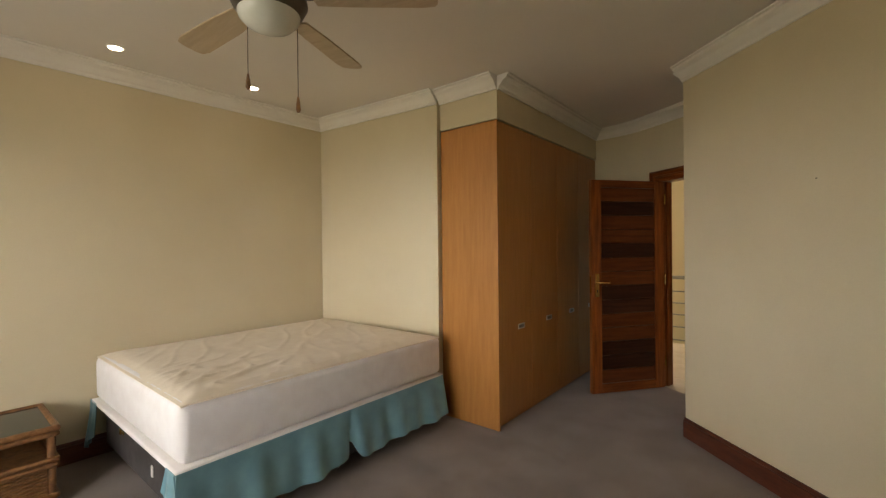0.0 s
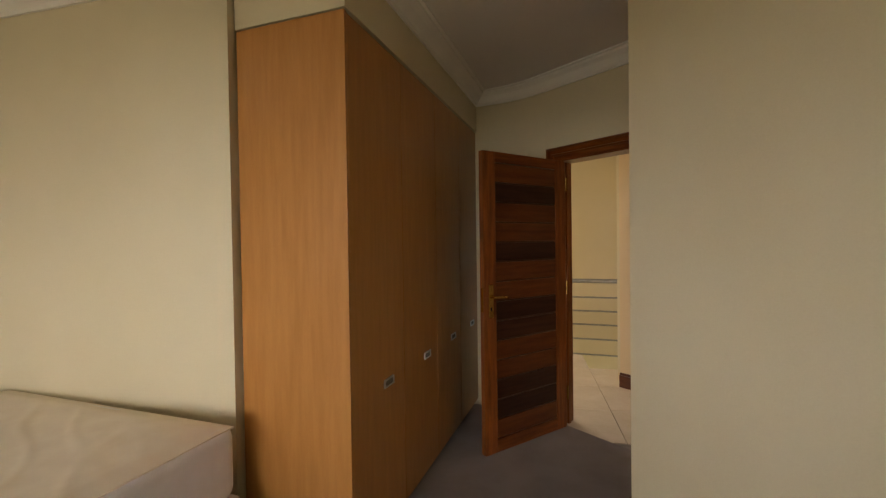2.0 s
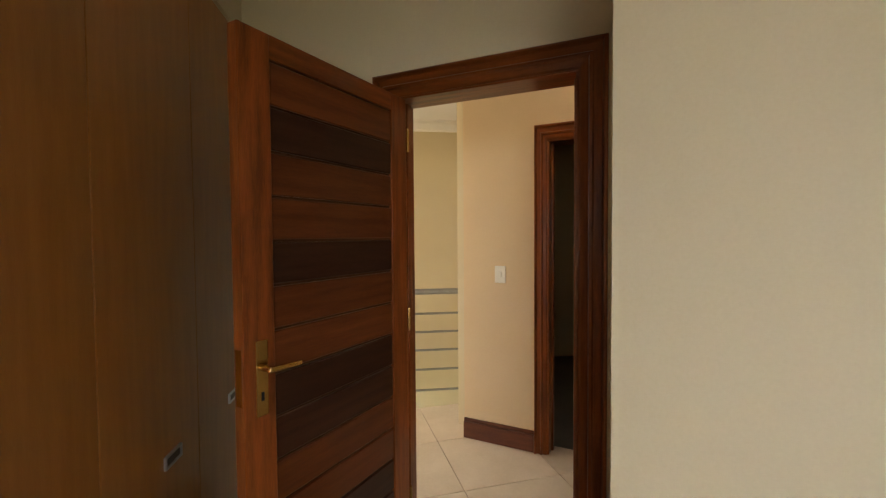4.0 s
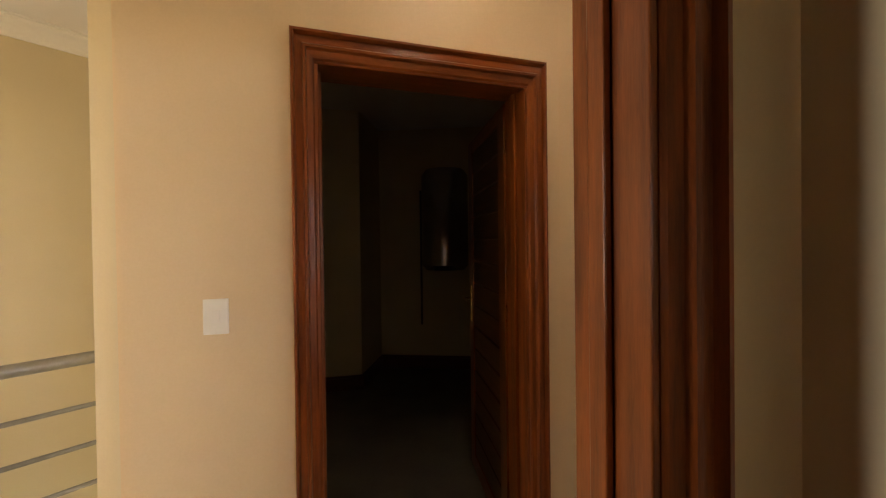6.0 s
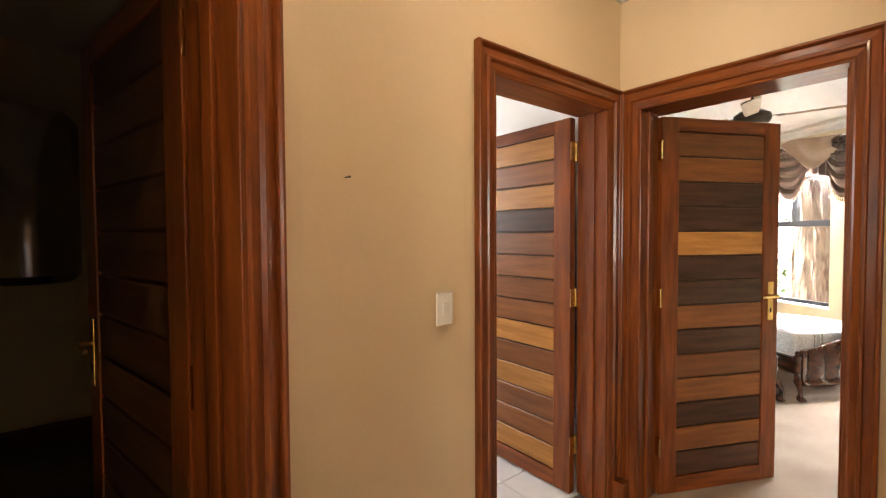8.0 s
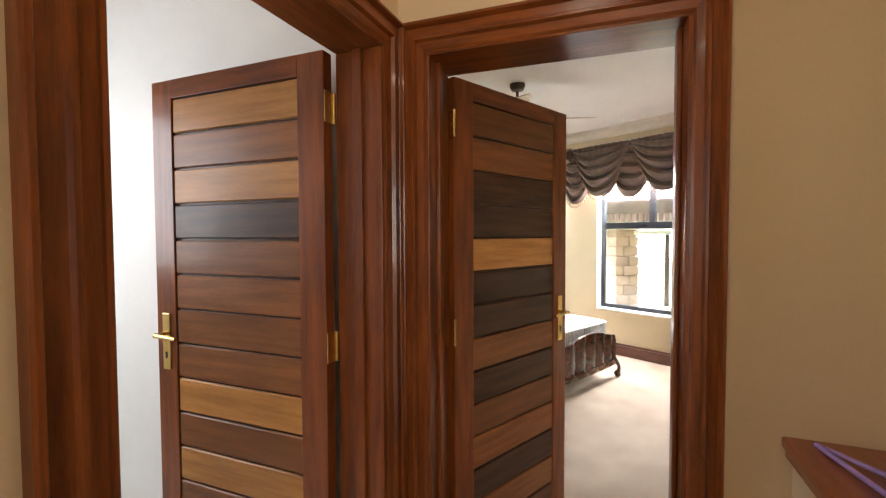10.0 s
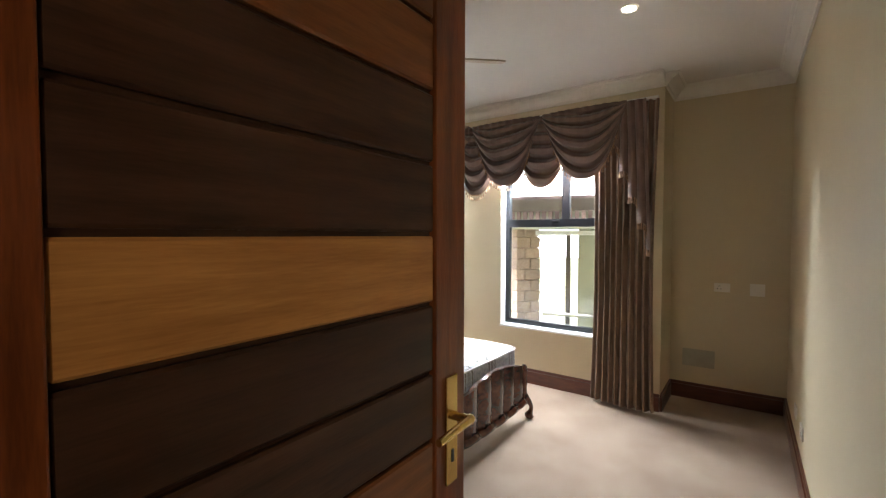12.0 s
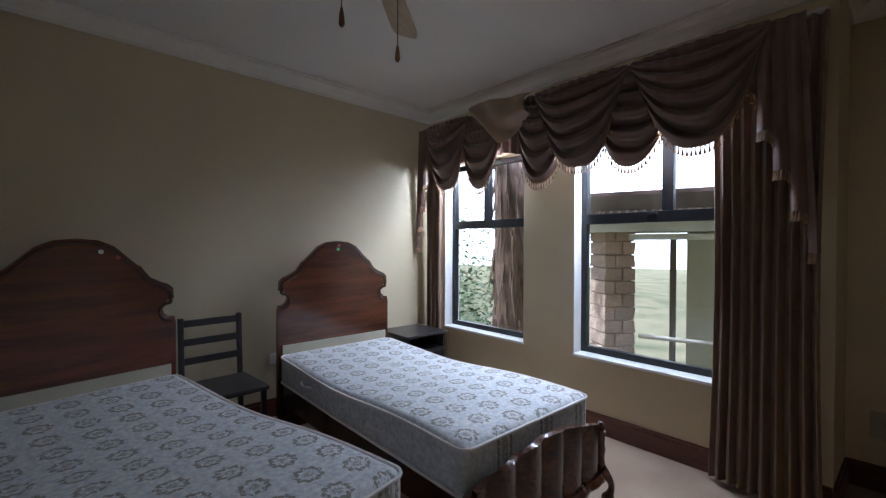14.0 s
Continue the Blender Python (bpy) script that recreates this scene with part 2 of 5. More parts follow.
def ticking():
    """Mattress cloth: pale blue-grey damask with rows of tan medallions."""
    m = mat("floral_mattress_ticking", (0.46, 0.475, 0.50), (0.74, 0.73, 0.70), 0.7, scale=46, fine=180, bump=0.2)
    nt = m.node_tree
    N, Lk = nt.nodes.new, nt.links.new
    b = nt.nodes["Principled BSDF"]
    base = b.inputs["Base Color"].links[0].from_socket
    tc, sx = N("ShaderNodeTexCoord"), N("ShaderNodeSeparateXYZ")
    Lk(tc.outputs["Object"], sx.inputs[0])

    def op(kind, a, bb=None):
        n = N("ShaderNodeMath")
        n.operation = kind
        for i, v in enumerate((a, bb)):
            if v is None:
                continue
            if isinstance(v, (int, float)):
                n.inputs[i].default_value = v
            else:
                Lk(v, n.inputs[i])
        return n.outputs[0]

    P = 0.15
    row = op("FLOOR", op("DIVIDE", sx.outputs[1], P))
    shift = op("MULTIPLY", op("FLOORED_MODULO", row, 2.0), 0.5)
    fx = op("SUBTRACT", op("FRACT", op("ADD", op("DIVIDE", sx.outputs[0], P), shift)), 0.5)
    fy = op("SUBTRACT", op("FRACT", op("DIVIDE", sx.outputs[1], P)), 0.5)
    r = op("SQRT", op("ADD", op("MULTIPLY", fx, fx), op("MULTIPLY", fy, fy)))
    ang = op("ARCTAN2", fy, fx)
    petal = op("MULTIPLY", op("SINE", op("MULTIPLY", ang, 9.0)), 0.03)
    ring = op("LESS_THAN", op("ABSOLUTE", op("SUBTRACT", op("ADD", r, petal), 0.27)), 0.06)
    core = op("LESS_THAN", op("ADD", r, petal), 0.12)
    nz = N("ShaderNodeTexNoise")
    nz.inputs["Scale"].default_value = 90
    Lk(tc.outputs["Object"], nz.inputs["Vector"])
    f = op("MULTIPLY", op("MAXIMUM", ring, op("MULTIPLY", core, 0.7)), op("GREATER_THAN", nz.outputs[0], 0.43))
    mx = N("ShaderNodeMix")
    mx.data_type = "RGBA"
    Lk(op("MULTIPLY", f, 0.85), mx.inputs[0])
    Lk(base, mx.inputs[6])
    mx.inputs[7].default_value = (0.20, 0.17, 0.12, 1)
    Lk(mx.outputs[2], b.inputs["Base Color"])
    return m


TICK = ticking()


# ---- mesh helpers ----
def bx(bm, x0, y0, z0, x1, y1, z1, bev=0.0, seg=2):
    r = bmesh.ops.create_cube(bm, size=1)
    vs = r["verts"]
    for v in vs:
        v.co = ((x0 + x1) / 2 + v.co.x * (x1 - x0), (y0 + y1) / 2 + v.co.y * (y1 - y0), (z0 + z1) / 2 + v.co.z * (z1 - z0))
    if bev:
        es = list({e for v in vs for e in v.link_edges})
        bmesh.ops.bevel(bm, geom=es, offset=bev, segments=seg, affect="EDGES", profile=0.5)
    return bm


def BX(*a, **k):
    return bx(bmesh.new(), *a, **k)


def cyl(bm, p0, p1, r0, r1=None, n=14):
    p0, p1 = Vector(p0), Vector(p1)
    d = p1 - p0
    m = Matrix.Translation((p0 + p1) / 2) @ d.to_track_quat("Z", "Y").to_matrix().to_4x4()
    bmesh.ops.create_cone(bm, cap_ends=True, segments=n, radius1=r0, radius2=r0 if r1 is None else r1, depth=d.length, matrix=m)
    return bm


def CYL(*a, **k):
    return cyl(bmesh.new(), *a, **k)


def prism(bm, pts, z0, z1):
    lo, hi = [bm.verts.new((x, y, z0)) for x, y in pts], [bm.verts.new((x, y, z1)) for x, y in pts]
    n = len(pts)
    bm.faces.new(lo[::-1])
    bm.faces.new(hi)
    for i in range(n):
        bm.faces.new((lo[i], lo[(i + 1) % n], hi[(i + 1) % n], hi[i]))
    bmesh.ops.recalc_face_normals(bm, faces=bm.faces)
    return bm


def lathe(bm, prof, n=20, cx=0, cy=0):
    rings = [[bm.verts.new((cx + r * math.cos(i * math.tau / n), cy + r * math.sin(i * math.tau / n), z)) for i in range(n)] for r, z in prof]
    for a, b in zip(rings, rings[1:]):
        for i in range(n):
            bm.faces.new((a[i], a[(i + 1) % n], b[(i + 1) % n], b[i]))
    bm.faces.new(rings[0][::-1])
    bm.faces.new(rings[-1])
    bmesh.ops.recalc_face_normals(bm, faces=bm.faces)
    return bm


def sheet(fn, nu, nv, thick=0.006):
    """A cloth: fn(u, v) gives a point for u, v in 0..1; it gets a back and edges of its own."""
    bm = bmesh.new()
    g = [[bm.verts.new(fn(i / nu, j / nv)) for j in range(nv + 1)] for i in range(nu + 1)]
    for i in range(nu):
        for j in range(nv):
            bm.faces.new((g[i][j], g[i + 1][j], g[i + 1][j + 1], g[i][j + 1]))
    bm.normal_update()
    k = [[bm.verts.new(v.co - v.normal * thick) for v in col] for col in g]
    for i in range(nu):
        for j in range(nv):
            bm.faces.new((k[i][j + 1], k[i + 1][j + 1], k[i + 1][j], k[i][j]))
    rim = [(i, 0) for i in range(nu)] + [(nu, j) for j in range(nv)] + [(i, nv) for i in range(nu, 0, -1)] + [(0, j) for j in range(nv, 0, -1)]
    for (i, j), (p, q) in zip(rim, rim[1:] + rim[:1]):
        bm.faces.new((g[p][q], g[i][j], k[i][j], k[p][q]))
    return bm


def link(name, bm, material, m=None, smooth=None):
    me = bpy.data.meshes.new(name)
    if smooth:
        for f in bm.faces:
            f.smooth = True
    bm.to_mesh(me)
    bm.free()
    if smooth:
        me.set_sharp_from_angle(angle=radians(smooth))
    me.materials.append(material)
    ob = new(name, me)
    if m is not None:
        ob.matrix_world = m
    return ob


def part(name, bm, material, parent, label="", smooth=None):
    ob = link(name, bm, material, None, smooth)
    ob.parent = parent
    if label:
        ob["label"] = label
    return ob


def thing(name, m, label, category, group="", kind=""):
    ob = new(name)
    ob.empty_display_size = 0.1
    ob.matrix_world = m
    return tagged(ob, label, category, group, kind)


def structure(name, bm, material, m, label, category, smooth=None):
    return tagged(link(name, bm, material, m, smooth), label, category, kind="structure")


def along(p0, p1):
    """A frame with x from p0 to p1 on the floor, y to the left of it."""
    return Matrix.Translation((p0[0], p0[1], 0)) @ Matrix.Rotation(math.atan2(p1[1] - p0[1], p1[0] - p0[0]), 4, "Z")


def wall_bm(length, thick, holes=(), z1=CEIL, z0=0.0):
    """A wall from x 0 to length, its face at y 0 and its body at y 0..thick, with holes (x0, x1, z0, z1)."""
    bm = bmesh.new()
    x = 0.0
    for h0, h1, hz0, hz1 in sorted(holes):
        if h0 > x:
            bx(bm, x, 0, z0, h0, thick, z1)
        if hz0 > z0:
            bx(bm, h0, 0, z0, h1, thick, hz0)
        if hz1 < z1:
            bx(bm, h0, 0, hz1, h1, thick, z1)
        x = h1
    if x < length:
        bx(bm, x, 0, z0, length, thick, z1)
    return bm


def wall(name, m, p0, p1, thick, holes=(), material=None, label="cream painted plaster wall", z1=CEIL, z0=0.0):
    L = math.hypot(p1[0] - p0[0], p1[1] - p0[1])
    return structure(name, wall_bm(L, thick, holes, z1, z0), material or WALL, m @ along(p0, p1), label, "wall")


def skirting(m, p0, p1, side=-1, spans=None):
    L = math.hypot(p1[0] - p0[0], p1[1] - p0[1])
    for a, b in spans or [(0, L)]:
        bm = bmesh.new()
        ys = sorted((0, side * 0.02))
        bx(bm, a, ys[0], 0, b, ys[1], 0.115)
        ys = sorted((0, side * 0.013))
        bx(bm, a, ys[0], 0.115, b, ys[1], 0.14, 0.004)
        structure("baseboard", bm, SKIRT, m @ along(p0, p1), "dark varnished wooden skirting board", "skirting")


def cornice(m, p0, p1, side=-1, material=None):
    """A stepped plaster cornice of 0.1 m under the ceiling."""
    L = math.hypot(p1[0] - p0[0], p1[1] - p0[1])
    prof = [(0, -0.105), (0.014, -0.105), (0.018, -0.085), (0.030, -0.075), (0.055, -0.045), (0.085, -0.028), (0.088, -0.012), (0.105, -0.010), (0.105, 0), (0, 0)]
    bm = bmesh.new()
    ends = [[bm.verts.new((x, side * y, CEIL + z)) for y, z in prof] for x in (0, L)]
    n = len(prof)
    for i in range(n):
        bm.faces.new((ends[0][i], ends[0][(i + 1) % n], ends[1][(i + 1) % n], ends[1][i]))
    bm.faces.new(ends[0])
    bm.faces.new(ends[1][::-1])
    bmesh.ops.recalc_face_normals(bm, faces=bm.faces)
    structure("trim", bm, material or CORN, m @ along(p0, p1), "white moulded plaster cornice", "cornice")


def bend(p0, t0, p1, t1, n=10):
    """Points of a smooth bend from p0 to p1 with the directions t0 and t1."""
    d = 0.4 * math.hypot(p1[0] - p0[0], p1[1] - p0[1])
    q = [Vector(p0), Vector(p0) + Vector(t0).normalized() * d, Vector(p1) - Vector(t1).normalized() * d, Vector(p1)]
    return [tuple((1 - t) ** 3 * q[0] + 3 * t * (1 - t) ** 2 * q[1] + 3 * t * t * (1 - t) * q[2] + t ** 3 * q[3]) for t in [i / n for i in range(n + 1)]]


def curved_wall(name, m, pts, thick, material, label):
    bm = bmesh.new()
    cols = []
    for i, p in enumerate(pts):
        a, c = Vector(pts[max(0, i - 1)]), Vector(pts[min(len(pts) - 1, i + 1)])
        d = (c - a).normalized()
        nrm = Vector((-d.y, d.x)) * thick
        cols.append([bm.verts.new((*(Vector(p) + o), z)) for o, z in ((Vector((0, 0)), 0), (Vector((0, 0)), CEIL), (nrm, CEIL), (nrm, 0))])
    for a, c in zip(cols, cols[1:]):
        for k in range(4):
            bm.faces.new((a[k], a[(k + 1) % 4], c[(k + 1) % 4], c[k]))
    bm.faces.new(cols[0])
    bm.faces.new(cols[-1][::-1])
    bmesh.ops.recalc_face_normals(bm, faces=bm.faces)
    return structure(name, bm, material, m, label, "wall", smooth=40)


# ---- large structure: first bedroom ----
LW = -2.0
wall("wall_1", M1, (LW, -0.10), (LW, -4.6), -0.2)
wall("wall_2", M1, (-2.2, -0.19), (-0.56, -0.04), 0.2)
structure("wall_3", BX(-0.6, 0.035, 0, -0.556, 2.2, CEIL), WALL, M1, "cream painted plaster wall beside the wardrobe", "wall")
structure("bulkhead", BX(-0.555, -0.004, 2.378, 0.004, 2.12, CEIL), WALL, M1, "cream painted bulkhead above the wardrobe", "wall")
# wall with the entrance door, in two straight lengths that follow the bow of the house
D0, D1 = (0.60, 1.945), (1.62, 1.318)
W4 = bend((-0.35, 2.10), (1, -0.02), D0, (1.02, -0.627))
wall("wall_4", M1, (-3.6, 2.12), (-0.35, 2.10), 0.16, label="cream painted plaster wall behind the wardrobe")
curved_wall("wall_4_bend", M1, W4, 0.16, WALL, "gently curved cream painted plaster wall")
DL = math.hypot(D1[0] - D0[0], D1[1] - D0[1])
wall("wall_5", M1, D0, D1, 0.138, [(0.12, 0.91, 0, 2.05)])
# pier and long wall to the right of the door
structure("wall_6", prism(bmesh.new(), [(1.111, 0.777), (2.62, -0.60), (2.74, -0.46), (1.60, 1.32)], 0, CEIL), WALL, M1, "cream painted plaster wall with small nail holes", "wall")
wall("wall_7", M1, (2.62, -0.60), (2.9, -4.6), 0.2)
wall("wall_8", M1, (3.6, -4.5), (-2.2, -4.5), 0.2, [(2.2, 4.6, 0.75, 2.2)])
structure("floor_bedroom_1", prism(bmesh.new(), [(-2.1, -4.6), (2.92, -4.6), (2.64, -0.6), (1.15, 0.86), (1.56, 1.36), (0.62, 1.97), (0.0, 2.14), (-2.1, 2.2)], -0.05, 0.0), CARPET1, M1, "worn taupe fitted carpet", "carpet")
for a, b, sd in (((LW, -0.10), (LW, -4.5), 1), ((LW, -0.172), (-0.56, -0.04), -1), ((-0.556, -0.004), (0.004, -0.004), -1), ((0.004, -0.004), (0.004, 2.1), -1),
                 *[(p, q, -1) for p, q in zip(W4[3:], W4[4:])], (D0, (1.6, 1.33), -1), ((1.111, 0.777), (2.62, -0.60), -1), ((1.56, 1.30), (1.111, 0.777), -1)):
    cornice(M1, a, b, sd)
skirting(M1, (LW, -0.10), (LW, -4.5), 1)
skirting(M1, (LW, -0.172), (-0.56, -0.04), -1)
skirting(M1, (1.111, 0.777), (2.62, -0.60), -1)
skirting(M1, (1.5, 1.30), (1.111, 0.777), -1)

# ---- large structure: landing, stairwell, store and bathroom ----
K0, K1, C2 = (-1.8, 6.9644), (0.06, 7.842), (1.363, 7.843)
E0, E1 = (1.36, 7.95), (1.455, 6.30)
KA, WB = (-0.373, 7.638), (0.30, 7.8425)
KB = bend(KA, (0.9045, 0.4268), WB, (1, 0))
curved_wall("wall_9_bend", I4, KB, 0.16, WALL_LAND, "gently curved cream painted landing wall, tinted for warm light")
wall("wall_9", I4, K0, KA, 0.16, [(0.58, 1.43, 0, 2.05)], WALL_LAND, "cream painted landing wall, tinted for warm light")
wall("wall_10", I4, WB, C2, 0.16, [(0.145, 0.96, 0, 2.05)], WALL_LAND, "cream painted landing wall, tinted for warm light")
wall("wall_11", I4, E0, E1, 0.19, [(0.20, 0.995, 0, 2.05)], WALL_LAND, "cream painted landing wall, tinted for warm light")
wall("wall_12", M1, (-3.6, 4.75), (3.2, 4.75), 0.2, [(1.4, 2.8, 0.9, 2.3)], label="pale cream stairwell wall", z0=-2.8)
wall("wall_13", M1, (-3.6, 2.2), (-3.6, 4.9), 0.2, label="pale cream stairwell wall", z0=-2.8)
wall("wall_14", I4, (-1.98, 7.06), (-3.2, 9.6), -0.16, label="cream stairwell return wall", z0=-2.8)
skirting(I4, K0, K1, -1, [(0, 0.503), (1.5, 1.6)])
for p, q in zip(KB, KB[1:]):
    skirting(I4, p, q, -1)
skirting(I4, E0, E1, -1, [(1.09, 1.2)])
cornice(M1, (-3.4, 4.75), (3.2, 4.75), -1)
cornice(I4, K0, KA, -1)
for p, q in zip(KB, KB[1:]):
    cornice(I4, p, q, -1)
cornice(I4, WB, C2, -1)
cornice(I4, E0, E1, -1)
# store room behind the dark door
wall("wall_15", I4, (-2.3, 10.55), (0.1, 10.55), 0.15, label="unlit plaster wall of the store room")
wall("wall_16", I4, (-0.30, 7.95), (-0.48, 10.6), -0.12, label="unlit plaster wall of the store room")
wall("wall_17", I4, (-1.93, 10.6), (-1.93, 9.80), -0.12, label="unlit plaster wall of the store room")
wall("wall_18", I4, (-1.93, 9.80), (-2.9, 9.45), -0.12, label="unlit plaster wall of the store room")
skirting(I4, (-1.93, 10.55), (-0.4, 10.55), -1)
skirting(I4, (-1.93, 10.55), (-1.93, 9.80), 1)
skirting(I4, (-1.93, 9.80), (-2.9, 9.45), 1)
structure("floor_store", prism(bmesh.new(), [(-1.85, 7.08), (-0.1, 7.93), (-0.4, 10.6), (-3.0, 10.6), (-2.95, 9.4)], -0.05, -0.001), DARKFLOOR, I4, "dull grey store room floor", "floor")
# bathroom
wall("wall_19", I4, (1.375, 8.01), (1.375, 10.2), -0.08, material=SILLP, label="white bathroom wall")
wall("wall_20", I4, (0.0, 10.1), (1.5, 10.1), 0.1, material=SILLP, label="white bathroom wall")
wall("wall_21", I4, (0.0, 8.01), (0.0, 10.1), 0.1, material=SILLP, label="white bathroom wall")

# ---- large structure: second bedroom ----
wall("wall_22", M2, (1.95, 0), (-1.45, 0), 0.2, [(0.50, 1.48, 0.52, 2.12), (1.95, 2.95, 0.52, 2.12)])
wall("wall_23", M2, (-1.45, -0.2), (-1.45, -0.68), 0.2)
wall("wall_24", M2, (-1.45, -0.48), (-2.45, -0.51), 0.2)
RW0, RW1 = (5.07, 5.14), (1.60, 6.86)
wall("wall_25", I4, RW0, RW1, 0.12)
wall("wall_26", M2, (1.70, -0.2), (1.44, 6.0), -0.2)
wall("wall_27", I4, (1.56, 7.9), (1.56, 11.6), 0.1)
structure("floor_bedroom_2", prism(bmesh.new(), [(1.47, 6.62), (5.05, 4.85), (5.7, 5.75), (5.3, 5.95), (6.9, 9.0), (1.5, 11.9)], -0.05, 0.0), CARPET2, I4, "pale beige fitted carpet", "carpet")
for m, a, b, sd in ((M2, (1.69, 0), (-1.45, 0), -1), (M2, (-1.45, 0), (-1.45, -0.48), -1), (M2, (-1.45, -0.48), (-2.3, -0.505), -1), (I4, RW0, RW1, -1), (M2, (1.70, 0), (1.44, 6.0), 1)):
    cornice(m, a, b, sd)
    skirting(m, a, b, sd)

# ceiling over all rooms, and the ground outside
structure("ceiling", BX(-6.5, -1.0, CEIL, 6.95, 12.2, CEIL + 0.15), CEILP, I4, "flat white painted ceiling", "ceiling")
structure("ground", prism(bmesh.new(), [(-600, -600), (600, -600), (600, 600), (-600, 600)], -3.4, -3.1), GRASS, I4, "dry garden ground with patchy grass", "ground")
structure("floor_landing", prism(bmesh.new(), [(-2.15, 6.3), (-1.2, 5.6), (1.6, 6.2), (1.6, 7.0), (1.45, 10.2), (-0.05, 10.2), (-0.05, 7.9), (-1.9, 7.05)], -0.06, -0.012), GROUT, I4, "grey grout between the floor tiles", "floor")


# ---- doors ----
def architrave(name, L, parent, m, mat_, k, mitre, both=False):
    """A moulded casing, 0.1 k wide, mitred at its end (or both ends): a flat, a step and a round outer bead."""
    prof = [(0, 0), (0.1, 0), (0.1, 0.028), (0.096, 0.034), (0.088, 0.034), (0.083, 0.024), (0.08, 0.018), (0.052, 0.021), (0.047, 0.028), (0.038, 0.028), (0.032, 0.016), (0.008, 0.013), (0, 0.008)]
    bm = bmesh.new()
    slope = mitre / 0.1 if both else 1.0
    lo = [bm.verts.new((w * k, -d, (0.1 - w) * slope if both else 0.0)) for w, d in prof]
    hi = [bm.verts.new((w * k, -d, L - (0.1 - w) * slope)) for w, d in prof]
    ends = (lo, hi)
    n = len(prof)
    for i in range(n):
        bm.faces.new((ends[0][i], ends[0][(i + 1) % n], ends[1][(i + 1) % n], ends[1][i]))
    bm.faces.new(ends[0])
    bm.faces.new(ends[1][::-1])
    bmesh.ops.transform(bm, matrix=m, verts=bm.verts)
    bmesh.ops.recalc_face_normals(bm, faces=bm.faces)
    return part(name, bm, mat_, parent)


def door_frame(name, m, x0, x1, thick, cw):
    """Lining, stops and casings of an opening x0..x1 of a wall frame m (face y 0, body to y = thick)."""
    f = tagged(thing(name, m, "red-brown varnished hardwood door frame with moulded casings", "door frame"), kind="structure")
    h = 2.05
    for nm, a, b in (("jamb", x0 - 0.002, x0 + 0.02), ("jamb", x1 - 0.02, x1 + 0.002)):
        part(nm, BX(a, -0.006, 0, b, thick + 0.006, h - 0.02, 0.003), FRAME, f)
    part("head", BX(x0, -0.006, h - 0.02, x1, thick + 0.006, h + 0.002, 0.003), FRAMEH, f)
    part("stop", BX(x0 + 0.02, 0.06, 0, x0 + 0.034, 0.095, h - 0.02, 0.003), FRAME, f)
    part("stop", BX(x1 - 0.034, 0.06, 0, x1 - 0.02, 0.095, h - 0.02, 0.003), FRAME, f)
    k = cw / 0.1
    for s in (0, 1):
        flip = I4 if s == 0 else Matrix.Translation((0, thick, 0)) @ Matrix.Diagonal((1, -1, 1, 1))
        architrave("casing", h + 0.088, f, flip @ Matrix.Translation((x1 - 0.008, 0, 0)), FRAME, k, 0.1)
        architrave("casing", h + 0.088, f, flip @ Matrix.Translation((x0 + 0.008, 0, 0)) @ Matrix.Diagonal((-1, 1, 1, 1)), FRAME, k, 0.1)
        top = Matrix.Translation((x0 + 0.008 - cw, 0, h - 0.012)) @ Matrix(((0, 0, 1, 0), (0, 1, 0, 0), (1, 0, 0, 0), (0, 0, 0, 1)))
        architrave("head_casing", x1 - x0 - 0.016 + 2 * cw, f, flip @ top, FRAMEH, 1.0, cw, True)
    return f


